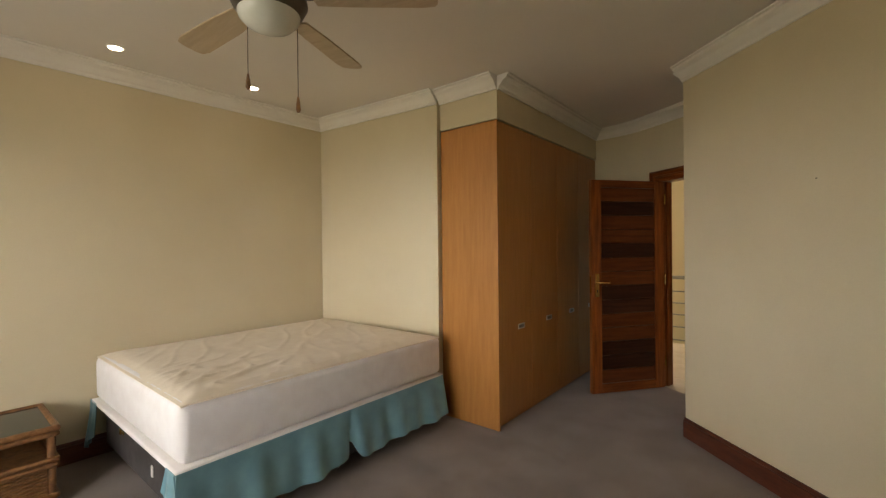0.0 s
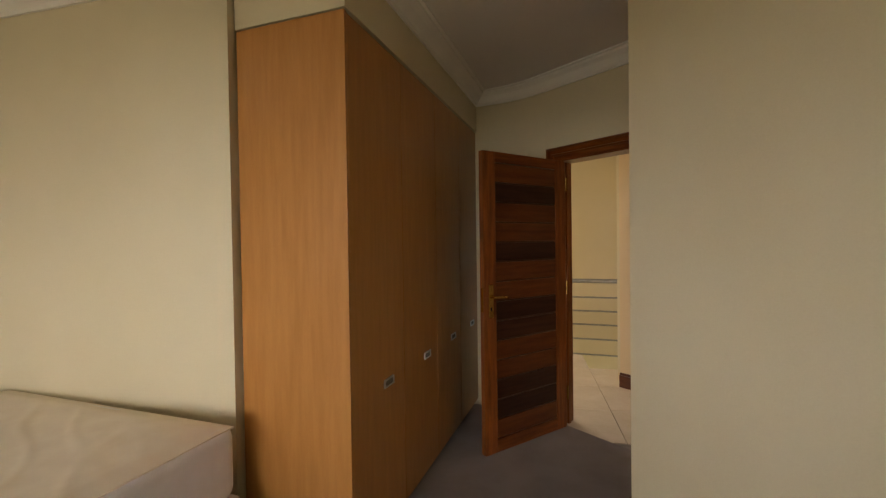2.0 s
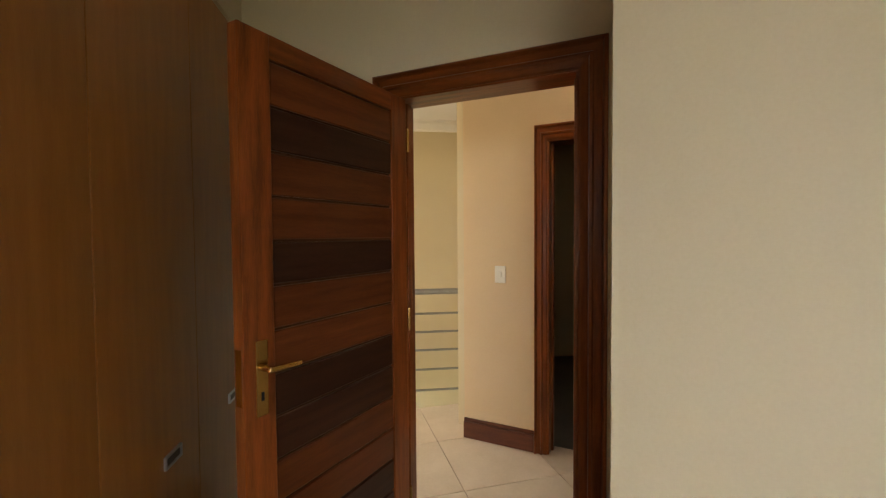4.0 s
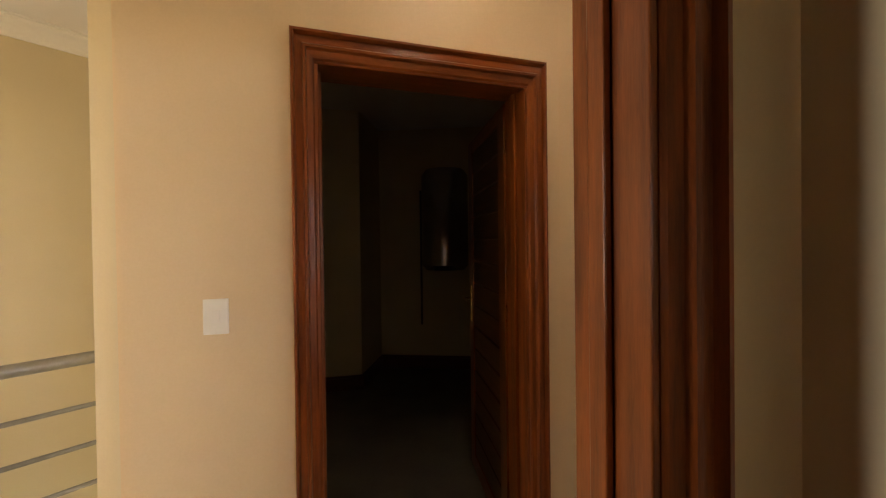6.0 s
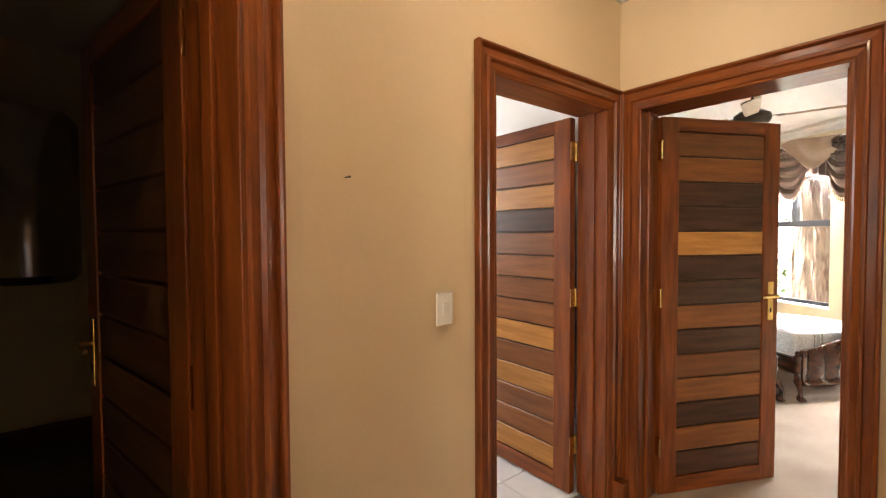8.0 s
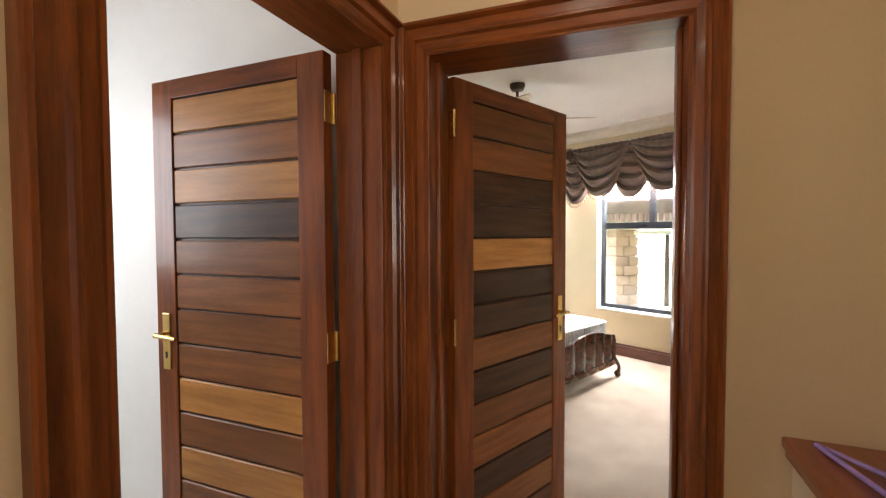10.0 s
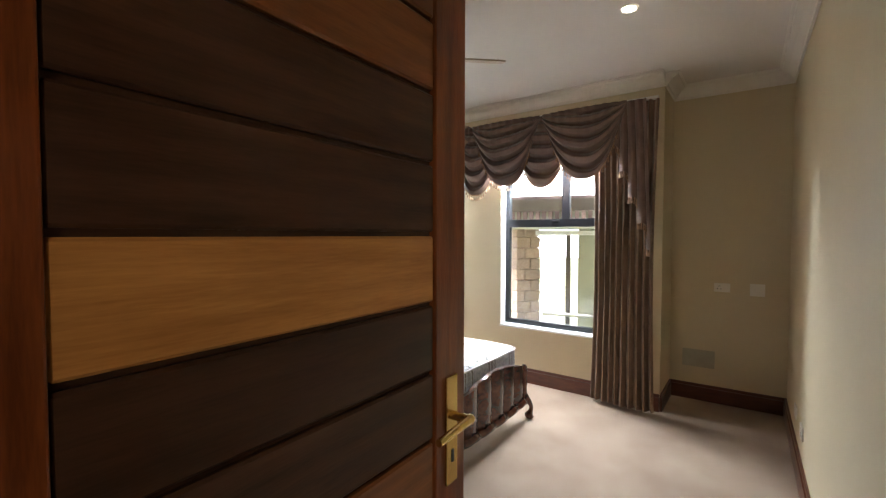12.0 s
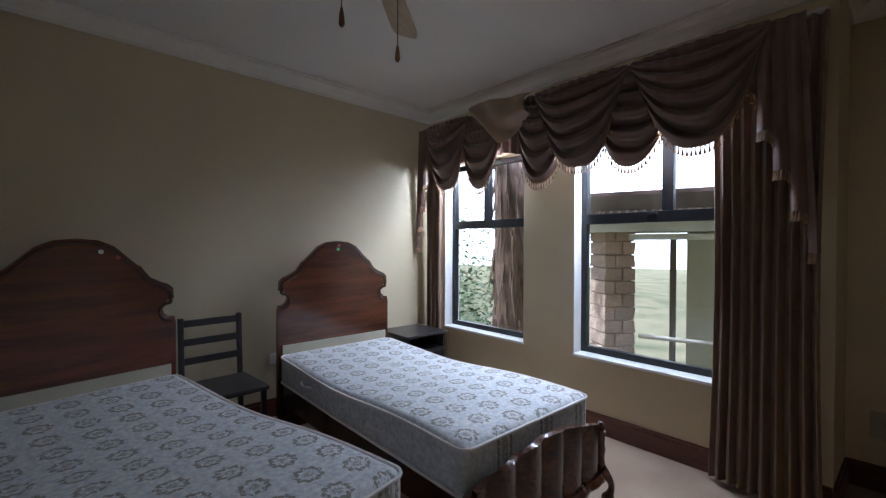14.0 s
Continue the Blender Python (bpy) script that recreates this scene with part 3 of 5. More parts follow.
def door_leaf(m, w, label, shades, handed=1):
    """A leaf from the hinge at x 0 to x = w, 44 mm thick, of boards between stiles. shades: light, mid or dark boards
    from the top down, or the shaded copies of mid (r) and dark (d).
    """
    d = thing("door", m, label, "door")
    t, st, H = 0.044, 0.105, 2.025
    part("stile", BX(0, -t / 2, 0.008, st, t / 2, H, 0.003), FRAME, d)
    part("stile", BX(w - st, -t / 2, 0.008, w, t / 2, H, 0.003), FRAME, d)
    part("top_rail", BX(st, -t / 2, H - 0.07, w - st, t / 2, H, 0.002), FRAMEH, d)
    part("bottom_rail", BX(st, -t / 2, 0.008, w - st, t / 2, 0.095, 0.002), FRAMEH, d)
    n = len(shades)
    step = (H - 0.07 - 0.095) / n
    part("core", BX(st, -0.006, 0.095, w - st, 0.006, H - 0.07), SLAT_D, d)
    for i, s in enumerate(shades):
        z1 = H - 0.07 - i * step
        part("slat", BX(st, -0.017, z1 - step + 0.004, w - st, 0.017, z1 - 0.004, 0.004, seg=1), {"L": SLAT_L, "M": SLAT_M, "D": SLAT_D, "r": SHADED_M, "d": SHADED_D}[s], d)
    for sd in (-1, 1):
        h = part("handle", BX(w - 0.075, min(sd * t / 2, sd * (t / 2 + 0.006)), 0.92, w - 0.035, max(sd * t / 2, sd * (t / 2 + 0.006)), 1.14, 0.003), BRASS, d, "polished brass lever handle on a long plate")
        bm = bmesh.new()
        y = sd * (t / 2 + 0.045)
        cyl(bm, (w - 0.055, sd * t / 2, 1.06), (w - 0.055, y, 1.06), 0.009)
        cyl(bm, (w - 0.05, y, 1.06), (w - 0.16, y, 1.055), 0.009, 0.007)
        bmesh.ops.create_uvsphere(bm, u_segments=12, v_segments=8, radius=0.01, matrix=Matrix.Translation((w - 0.052, y, 1.06)))
        lv = part("lever", bm, BRASS, h, smooth=50)
        key = bmesh.new()
        bx(key, w - 0.059, min(sd * (t / 2 + 0.0062), sd * (t / 2 + 0.0075)), 0.965, w - 0.051, max(sd * (t / 2 + 0.0062), sd * (t / 2 + 0.0075)), 0.99)
        part("keyhole", key, BLACKAL, h)
    part("lock_plate", BX(w - 0.001, -0.012, 0.96, w + 0.0015, 0.012, 1.12), BRASS, d)
    for z in (0.22, 1.02, 1.80):
        bm = BX(-0.003, -0.02, z, 0.0, 0.02, z + 0.1)
        cyl(bm, (-0.004, handed * 0.026, z), (-0.004, handed * 0.026, z + 0.1), 0.007, n=10)
        for k in range(3):
            bx(bm, -0.0045, -0.012, z + 0.015 + k * 0.032, -0.002, -0.006, z + 0.021 + k * 0.032)
        part("hinge", bm, BRASS, d, smooth=40)
    return d


F5 = M1 @ along(D0, D1)
door_frame("door_1", F5, 0.12, 0.91, 0.138, 0.1)
hA, tA = Vector((0.735, 1.86)), Vector((0.255, 1.225))
aA = math.atan2(tA.y - hA.y, tA.x - hA.x)
door_leaf(M1 @ Matrix.Translation((hA.x, hA.y, 0)) @ Matrix.Rotation(aA, 4, "Z"), 0.80, "open slatted wooden bedroom door with shade-darkened boards and brass handle", "rdrrdrrddrrddr")
F9 = along(K0, K1)
door_frame("door_2", F9, 0.58, 1.43, 0.16, 0.08)
# boards all dark: shade of the unlit store is put into their colour
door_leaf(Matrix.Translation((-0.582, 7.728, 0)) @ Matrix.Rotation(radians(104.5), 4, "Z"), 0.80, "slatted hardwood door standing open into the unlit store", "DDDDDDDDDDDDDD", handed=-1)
F10 = along(K1, C2)
door_frame("door_3", F10, 0.385, 1.20, 0.16, 0.1)
door_leaf(Matrix.Translation((1.205, 8.015, 0)) @ Matrix.Rotation(radians(91), 4, "Z"), 0.80, "honey-toned slatted wooden bathroom door standing open", "LMLDMMMMLMLMML", handed=-1)
F11 = along(E0, E1)
door_frame("door_4", F11, 0.20, 0.995, 0.19, 0.085)
door_leaf(Matrix.Translation((1.566, 7.735, 0)) @ Matrix.Rotation(radians(-25.2), 4, "Z"), 0.765, "open slatted bedroom door in mixed brown boards", "MMDDLDDMDMMDMD", handed=-1)


# ---- first bedroom: things ----
def wardrobe():
    w = thing("wardrobe", M1, "tall built-in beech veneer wardrobe with flush doors", "wardrobe")
    part("side_panel", BX(-0.552, 0.0, 0.0, -0.002, 0.02, 2.372, 0.002), MERA, w, "golden beech veneer end panel")
    part("carcass", BX(-0.55, 0.022, 0.06, -0.03, 2.09, 2.365), MERA, w)
    part("plinth", BX(-0.55, 0.022, 0.0, -0.045, 2.09, 0.06), MERA, w)
    n, y0, dw = 4, 0.022, 0.5165
    for i in range(n):
        a = y0 + i * dw
        d = part("door", BX(-0.026, a + 0.0015, 0.062, -0.004, a + dw - 0.0015, 2.366, 0.002), MERA, w)
        hy = a + dw - 0.19
        bm = bmesh.new()
        for z0, z1, ya, yb in ((0.735, 0.741, hy - 0.05, hy + 0.05), (0.769, 0.775, hy - 0.05, hy + 0.05), (0.735, 0.775, hy - 0.05, hy - 0.044), (0.735, 0.775, hy + 0.044, hy + 0.05)):
            bx(bm, -0.006, ya, z0, 0.004, yb, z1)
        h = part("handle", bm, STEEL, d, "recessed satin steel pull")
        part("recess", BX(-0.0035, hy - 0.044, 0.741, -0.001, hy + 0.044, 0.769), DARKMETAL, h)


wardrobe()


def divan():
    b = thing("bed", M1, "divan bed with bare mattress and teal valance", "bed")
    X0, X1, Y0, Y1 = -1.95, -0.44, -2.03, -0.15
    part("base", BX(X0 + 0.03, Y0 + 0.05, 0.09, X1 - 0.02, Y1, 0.395, 0.015), BASEF, b, "charcoal cloth covered divan base")
    for x in (X0 + 0.15, X1 - 0.12):
        for y in (Y0 + 0.2, (Y0 + Y1) / 2, Y1 - 0.08):
            part("foot", CYL((x, y, 0), (x, y, 0.09), 0.025, 0.03), BLACKW, b)

    # mattress with a sagging, wrinkled top
    def side(z0, z1, inset):
        return BX(X0 + inset, Y0 + inset, z0, X1 - inset, Y1, z1, 0.05, seg=4)
    part("mattress", side(0.405, 0.70, 0.0), SHEETW, b, "white mattress sides in a fitted protector", smooth=60)

    def top(u, v):
        x, y = X0 + 0.012 + u * (X1 - X0 - 0.024), Y0 + 0.012 + v * (Y1 - Y0 - 0.02)
        e = min(u, 1 - u, v, 1 - v)
        n = noise.noise(Vector((x * 2.2, y * 2.2, 0))) * 0.012
        k = noise.noise(Vector((x * 3 + y * 5, (x - y) * 1.3, 3)))
        wr = 0.004 * max(0, 1 - abs(k) * 7) + 0.012 * max(0, 1 - abs(noise.noise(Vector((x * 9, y * 4 + x * 5, 8)))) * 5) * max(0, 1 - ((x - X1 + 0.35) ** 2 + (y - Y0 - 0.35) ** 2) * 4)
        return (x, y, 0.708 + (n + wr + 0.008) * min(1, e * 14) - 0.018 * max(0, 1 - e * 22))
    part("top_sheet", sheet(top, 110, 150, 0.008), SHEET, b, "creased cream top sheet", smooth=80)
    part("under_sheet", BX(X0 - 0.01, Y0 - 0.02, 0.380, X1 + 0.012, Y1, 0.407, 0.012), SHEETW, b, "white sheet edge between base and mattress", smooth=60)

    def skirt_y(u, v):
        y = Y0 - 0.03 + u * (Y1 - Y0 + 0.02)
        slit = math.exp(-((u - 0.52) / 0.012) ** 2)
        wave = (0.016 * math.sin(u * 34 + 1) + 0.012 * math.sin(u * 71)) * v
        return (X1 + 0.012 + wave + 0.05 * v - 0.05 * slit * v, y, 0.395 - v * (0.295 - 0.10 * slit + 0.01 * math.sin(u * 23)))
    part("valance", sheet(skirt_y, 120, 10, 0.004), VALANCE, b, "teal gathered valance cloth", smooth=70)

    def skirt_f(u, v):
        return (X0 - 0.03 + 0.16 * u, Y0 - 0.015 - 0.03 * v + 0.015 * math.sin(u * 12 + 2) * v, 0.40 - v * (0.33 - 0.12 * u))
    part("valance", sheet(skirt_f, 24, 8, 0.004), VALANCE, b, "teal gathered valance cloth", smooth=70)

    def skirt_g(u, v):
        return (X1 - 0.10 + 0.13 * u, Y0 - 0.02 - 0.025 * v + 0.012 * math.sin(u * 9) * v, 0.395 - v * (0.10 + 0.19 * u))
    part("valance", sheet(skirt_g, 16, 8, 0.004), VALANCE, b, "teal gathered valance cloth", smooth=70)
    bm = bmesh.new()
    bx(bm, X0 + 0.38, Y0 + 0.040, 0.265, X0 + 0.47, Y0 + 0.048, 0.285, 0.003)
    bx(bm, X0 + 0.40, Y0 + 0.036, 0.255, X0 + 0.42, Y0 + 0.046, 0.29, 0.002)
    part("link_clip", bm, BRASS, b, "brass bed link clip")
    part("care_tag", BX(X1 - 0.30, Y0 - 0.026, 0.29, X1 - 0.275, Y0 - 0.022, 0.345), SHEETW, b)


divan()


def bedside_rattan():
    s = thing("bedside_table", M1 @ pose(-1.70, -2.56, 0, 0, 0, 0), "brown rattan bedside table with dark glass top", "bedside table")
    W, D, H = 0.26, 0.26, 0.43
    for x in (-W + 0.02, W - 0.02):
        for y in (-D + 0.02, D - 0.02):
            part("leg", CYL((x, y, 0), (x, y, H), 0.02), RATTAN, s, smooth=50)
    for z in (0.06, 0.23, 0.26, H - 0.03):
        bm = bmesh.new()
        for a, b in (((-W, -D), (W, -D)), ((W, -D), (W, D)), ((W, D), (-W, D)), ((-W, D), (-W, -D))):
            cyl(bm, (*a, z), (*b, z), 0.014, n=10)
        part("rail", bm, RATTAN, s, smooth=50)
    part("shelf", BX(-W + 0.02, -D + 0.02, 0.225, W - 0.02, D - 0.02, 0.245), RATTAN, s)
    part("back_panel", BX(-W + 0.01, -D + 0.02, 0.06, -W + 0.02, D - 0.02, H - 0.03), RATTAN, s)
    drawer = part("drawer_front", BX(W - 0.03, -D + 0.035, 0.07, W - 0.016, D - 0.035, 0.22, 0.003), RATTAN, s)
    for i in range(9):
        part("reed", CYL((W - 0.012, -D + 0.04, 0.075 + i * 0.017), (W - 0.012, D - 0.04, 0.075 + i * 0.017), 0.0085, n=8), RATTAN, drawer, smooth=50)
    bm = bmesh.new()
    for a, b in (((-W, -D), (W, -D)), ((W, -D), (W, D)), ((W, D), (-W, D)), ((-W, D), (-W, -D))):
        cyl(bm, (*a, H), (*b, H), 0.018, n=10)
    part("top_rim", bm, RATTAN, s, smooth=50)
    part("glass_top", BX(-W + 0.015, -D + 0.015, H - 0.004, W - 0.015, D - 0.015, H + 0.006, 0.002), TOPGLASS, s, "dark reflective glass top")


bedside_rattan()


def fan(m, angle, light, drop, label, cords, pitch=10, blades=4):
    f = thing("ceiling_fan", m, label, "ceiling fan")
    part("canopy", lathe(bmesh.new(), [(0.065, 0), (0.065, -0.02), (0.05, -0.05), (0.02, -0.06)], 24), DARKMETAL, f, smooth=40)
    part("rod", CYL((0, 0, -0.05), (0, 0, -drop), 0.012), DARKMETAL, f, smooth=40)
    z = -drop
    part("motor", lathe(bmesh.new(), [(0.03, z + 0.02), (0.09, z), (0.135, z - 0.03), (0.14, z - 0.07), (0.125, z - 0.10), (0.11, z - 0.115)], 32), DARKMETAL, f, "bronze metal motor housing", smooth=30)
    if light:
        part("light_bowl", lathe(bmesh.new(), [(0.112, z - 0.112), (0.108, z - 0.13), (0.085, z - 0.155), (0.05, z - 0.17), (0.01, z - 0.175)], 32), OPAL, f, "unlit opal glass bowl", smooth=60)
    for i in range(blades):
        r = Matrix.Rotation(radians(angle + 360 / blades * i), 4, "Z") @ Matrix.Translation((0, 0, z - 0.06)) @ Matrix.Rotation(radians(pitch), 4, "X")
        bm = bmesh.new()
        pts = [(0.17, -0.045), (0.30, -0.058), (0.58, -0.066), (0.625, -0.055), (0.635, -0.03), (0.635, 0.03), (0.625, 0.055), (0.58, 0.066), (0.30, 0.058), (0.17, 0.045)]
        prism(bm, pts, -0.004, 0.004)
        bmesh.ops.transform(bm, matrix=r, verts=bm.verts)
        bl = part("blade", bm, BLADE, f, "pale oak veneer blade")
        bm = BX(0.10, -0.018, 0.004, 0.22, 0.018, 0.009, 0.002)
        bmesh.ops.transform(bm, matrix=r, verts=bm.verts)
        part("bracket", bm, DARKMETAL, bl)
    for x, y, l in cords:
        c = part("pull_cord", CYL((x, y, z - 0.09), (x, y, z - 0.09 - l), 0.0018, n=6), DARKMETAL, f)
        part("toggle", lathe(bmesh.new(), [(0.004, z - 0.075 - l), (0.008, z - 0.10 - l), (0.010, z - 0.125 - l), (0.005, z - 0.135 - l)], 10, x, y), RATTAN, c, "turned wooden toggle", smooth=50)


fan(M1 @ pose(0.20, -1.92, CEIL, 0, 0, 0), 40, True, 0.295, "five-blade ceiling fan with opal light bowl", ((-0.11, -0.03, 0.24), (-0.02, 0.13, 0.31)), blades=5)


def downlight(m):
    d = thing("downlight", m, "small lit recessed ceiling spotlight", "downlight", "ceiling spotlights")
    part("rim", lathe(bmesh.new(), [(0.05, 0.0), (0.05, -0.004), (0.036, -0.006), (0.036, 0.0)], 24), PLASTIC, d)
    part("bulb", lathe(bmesh.new(), [(0.035, -0.001), (0.035, -0.007), (0.02, -0.008)], 20), LAMPON, d)


for p in ((-1.60, -1.97), (-1.61, -1.07)):
    downlight(M1 @ pose(*p, CEIL))
# the landing pair is unseen, added to go with the fill lamps
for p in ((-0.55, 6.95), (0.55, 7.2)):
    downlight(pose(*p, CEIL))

# ---- landing: things ----
def switch(m, label, w=0.075, h=0.115):
    s = thing("light_switch", m, label, "switch", "wall switches")
    part("plate", BX(-w / 2, -0.009, -h / 2, w / 2, 0, h / 2, 0.003), PLASTIC, s)
    part("rocker", BX(-0.012, -0.014, -0.02, 0.012, -0.008, 0.02, 0.002), PLASTIC, s)


switch(F9 @ pose(0.27, 0, 1.17), "white plastic wall light switch beside the store door")
switch(F10 @ pose(0.128, -0.020, 1.15, 0, 0, 6), "white plastic wall light switch beside the bathroom door")


def socket(m, label, w=0.115, h=0.075):
    s = thing("wall_socket", m, label, "socket", "wall sockets")
    part("plate", BX(-w / 2, -0.009, -h / 2, w / 2, 0, h / 2, 0.003), PLASTIC, s)
    bm = bmesh.new()
    for x, z in ((-0.02, 0.012), (-0.032, -0.01), (-0.008, -0.01)):
        cyl(bm, (x, -0.0095, z), (x, -0.008, z), 0.004, n=10)
    part("pin_holes", bm, BLACKAL, s)
    part("rocker", BX(0.02, -0.014, -0.016, 0.038, -0.008, 0.016, 0.002), PLASTIC, s)


bm_s = F9 @ pose(1.895, -0.036, 0.412, 0, 0, -10)
s_ = thing("wall_socket", bm_s, "white round-knob wall socket low on the landing wall", "socket", "wall sockets")
part("plate", BX(-0.04, -0.009, -0.055, 0.04, 0, 0.055, 0.003), PLASTIC, s_)
part("knob", CYL((0, -0.03, -0.015), (0, -0.008, -0.015), 0.018), PLASTIC, s_, smooth=40)


def nail(m, label):
    n = thing("nail", m, label, "nail", "wall nails")
    part("shank", CYL((0, 0.012, 0), (0, -0.006, 0.001), 0.0018, n=8), DARKMETAL, n)
    part("nail_head", CYL((0, -0.006, 0.001), (0, -0.008, 0.001), 0.0032, n=10), DARKMETAL, n)


nail(along(KA, WB) @ pose(0.14, -0.004, 1.56), "small dark nail in the landing wall")
nail(M1 @ along((1.111, 0.777), (2.62, -0.60)) @ pose(0.96, 0, 1.74), "small dark nail in the bedroom wall")


def railing():
    r = thing("stair_railing", M1, "steel stair railing with thin horizontal bars", "railing")
    y = 3.42
    part("handrail", CYL((-1.6, y, 0.98), (1.62, y, 0.98), 0.024), RAILM, r, smooth=40)
    for z in (0.80, 0.65, 0.50, 0.34, 0.17):
        part("bar", CYL((-1.6, y, z), (1.62, y, z), 0.0095, n=8), RAILM, r, smooth=40)
    for x in (-1.55, -0.4, 0.45):
        part("post", CYL((x, y + 0.012, -0.05), (x, y + 0.012, 0.97), 0.017), RAILM, r, smooth=40)


railing()
structure("landing_edge", BX(-1.7, 2.3, -0.25, 1.7, 3.5, -0.06), CEILP, M1, "pale plaster edge of the landing slab", "slab")

db = thing("corner_block", I4, "red-brown wooden plinth block in the door corner", "plinth block")
part("block", BX(1.285, 7.765, 0, 1.345, 7.825, 0.14, 0.004), FRAME, db)

# low wall with wooden top
structure("low_wall", BX(0.25, 6.20, 0, 1.43, 6.72, 0.875), WALL_LAND, I4, "cream painted low wall, tinted for warm light", "wall")
lc = thing("ledge_top", I4, "red-brown varnished wooden top on the low wall", "ledge")
part("board", BX(0.22, 6.17, 0.876, 1.432, 6.745, 0.905, 0.006), CAPW, lc)
part("edge_moulding", BX(0.22, 6.722, 0.85, 1.43, 6.736, 0.8755, 0.003), CAPW, lc)


def hanger():
    h = thing("clothes_hanger", pose(1.20, 6.56, 0.915, 0, 0, 192), "purple plastic clothes hanger lying on the ledge", "hanger")
    bm = bmesh.new()
    for a, b in (((0, 0), (-0.2, -0.09)), ((0, 0), (0.2, -0.09)), ((-0.2, -0.09), (0.2, -0.09))):
        cyl(bm, (*a, 0), (*b, 0), 0.006, n=8)
    part("body", bm, PURPLE, h, smooth=50)
    bm = bmesh.new()
    pr = (0, 0)
    for i in range(1, 9):
        t = i / 8 * 4.2
        q = (0.025 - 0.025 * math.cos(t), 0.025 + 0.025 * math.sin(t))
        cyl(bm, (*pr, 0), (*q, 0), 0.003, n=6)
        pr = q
    part("hook", bm, STEEL, h, smooth=50)


hanger()


def geyser():
    g = thing("geyser", pose(-1.15, 10.27, 0), "wall-hung grey cylindrical water geyser in the store", "geyser")
    part("tank", lathe(bmesh.new(), [(0.05, 1.12), (0.2, 1.13), (0.245, 1.18), (0.245, 2.12), (0.2, 2.18), (0.05, 2.19)], 32), GEYS, g, smooth=40)
    part("bracket", BX(-0.1, 0.2, 1.3, 0.1, 0.28, 1.36), DARKMETAL, g)
    part("bracket", BX(-0.1, 0.2, 1.9, 0.1, 0.28, 1.96), DARKMETAL, g)
    part("pipe", CYL((-0.3, 0.24, 0.5), (-0.3, 0.24, 2.0), 0.012), DARKMETAL, g, smooth=40)


geyser()


# ---- second bedroom: things ----
def window(name, u0, u1, mull):
    w = tagged(thing(name, M2, "black aluminium window with a fixed lower pane, white sill", "window"), kind="structure")
    z0, z1, zt, y0, y1 = 0.535, 2.12, 1.50, -0.15, -0.10
    for nm, a in (("stile", u0), ("stile", u1 - 0.045)):
        part(nm, BX(a, y0, z0, a + 0.045, y1, z1, 0.003), BLACKAL, w)
    part("bottom_rail", BX(u0 + 0.045, y0, z0, u1 - 0.045, y1, z0 + 0.045, 0.003), BLACKAL, w)
    part("top_rail", BX(u0 + 0.045, y0, z1 - 0.045, u1 - 0.045, y1, z1, 0.003), BLACKAL, w)
    part("transom", BX(u0 + 0.045, y0 - 0.005, zt, u1 - 0.045, y1 + 0.005, zt + 0.075, 0.003), BLACKAL, w)
    part("mullion", BX(mull - 0.035, y0, zt + 0.075, mull + 0.035, y1, z1 - 0.045, 0.003), BLACKAL, w)
    for a, b, c, d in ((u0 + 0.045, u1 - 0.045, z0 + 0.045, zt), (u0 + 0.045, mull - 0.035, zt + 0.075, z1 - 0.045), (mull + 0.035, u1 - 0.045, zt + 0.075, z1 - 0.045)):
        p = part("pane", BX(a, -0.127, c, b, -0.123, d), GLASS, w)
        p.visible_shadow = False
    part("window_sill", BX(u0 - 0.005, -0.198, 0.515, u1 + 0.005, 0.012, 0.535, 0.004), SILLP, w, "white painted window sill")
    part("reveal", BX(u1 - 0.001, -0.198, 0.536, u1 + 0.004, -0.002, 2.118), SILLP, w, "white painted reveal")
    part("reveal", BX(u0 - 0.004, -0.198, 0.536, u0 + 0.001, -0.002, 2.118), SILLP, w, "white painted reveal")
    part("catch", BX(mull + 0.06, -0.10, zt + 0.05, mull + 0.12, -0.085, zt + 0.065, 0.003), BLACKAL, w)


window("window_1", 0.47, 1.45, 0.98)
window("window_2", -1.0, 0.0, -0.62)


def pole():
    p = thing("curtain_pole", M2, "white curtain rail on the wall above the windows", "curtain rail")
    part("rail", BX(-1.42, 0.06, 2.485, 1.66, 0.10, 2.51, 0.005), SILLP, p)
    for u in (-1.35, -0.4, 0.6, 1.55):
        part("bracket", BX(u, 0.0, 2.49, u + 0.02, 0.07, 2.505), SILLP, p)


pole()


def curtain(u0, u1, folds, label, pull=0.0):
    c = thing("curtain", M2, label, "curtain", "window curtains")
    A = 0.045

    def fn(u, v):
        ph = u * folds * math.tau + 0.6 * math.sin(u * 9)
        spread = 1 - 0.10 * math.sin(v * 3.0)
        amp = A * (0.55 + 0.45 * v) * (0.8 + 0.2 * math.sin(u * 17))
        x = (u0 + u1) / 2 + (u - 0.5) * (u1 - u0) * spread + pull * v * (1 - u) + 0.012 * math.sin(ph * 2) * v
        return (x, 0.105 + amp * math.sin(ph) + 0.02 * v * math.sin(u * 5), 2.48 - v * 2.45 - 0.012 * math.cos(ph) * v)
    part("drape", sheet(fn, folds * 16, 36, 0.004), CURTAIN, c, "bronze satin drape in deep folds", smooth=70)
    return c


curtain(-1.43, -0.93, 9, "long bronze satin curtain hanging in deep folds to the floor")
curtain(1.36, 1.62, 5, "narrow bronze satin curtain gathered beside the window")


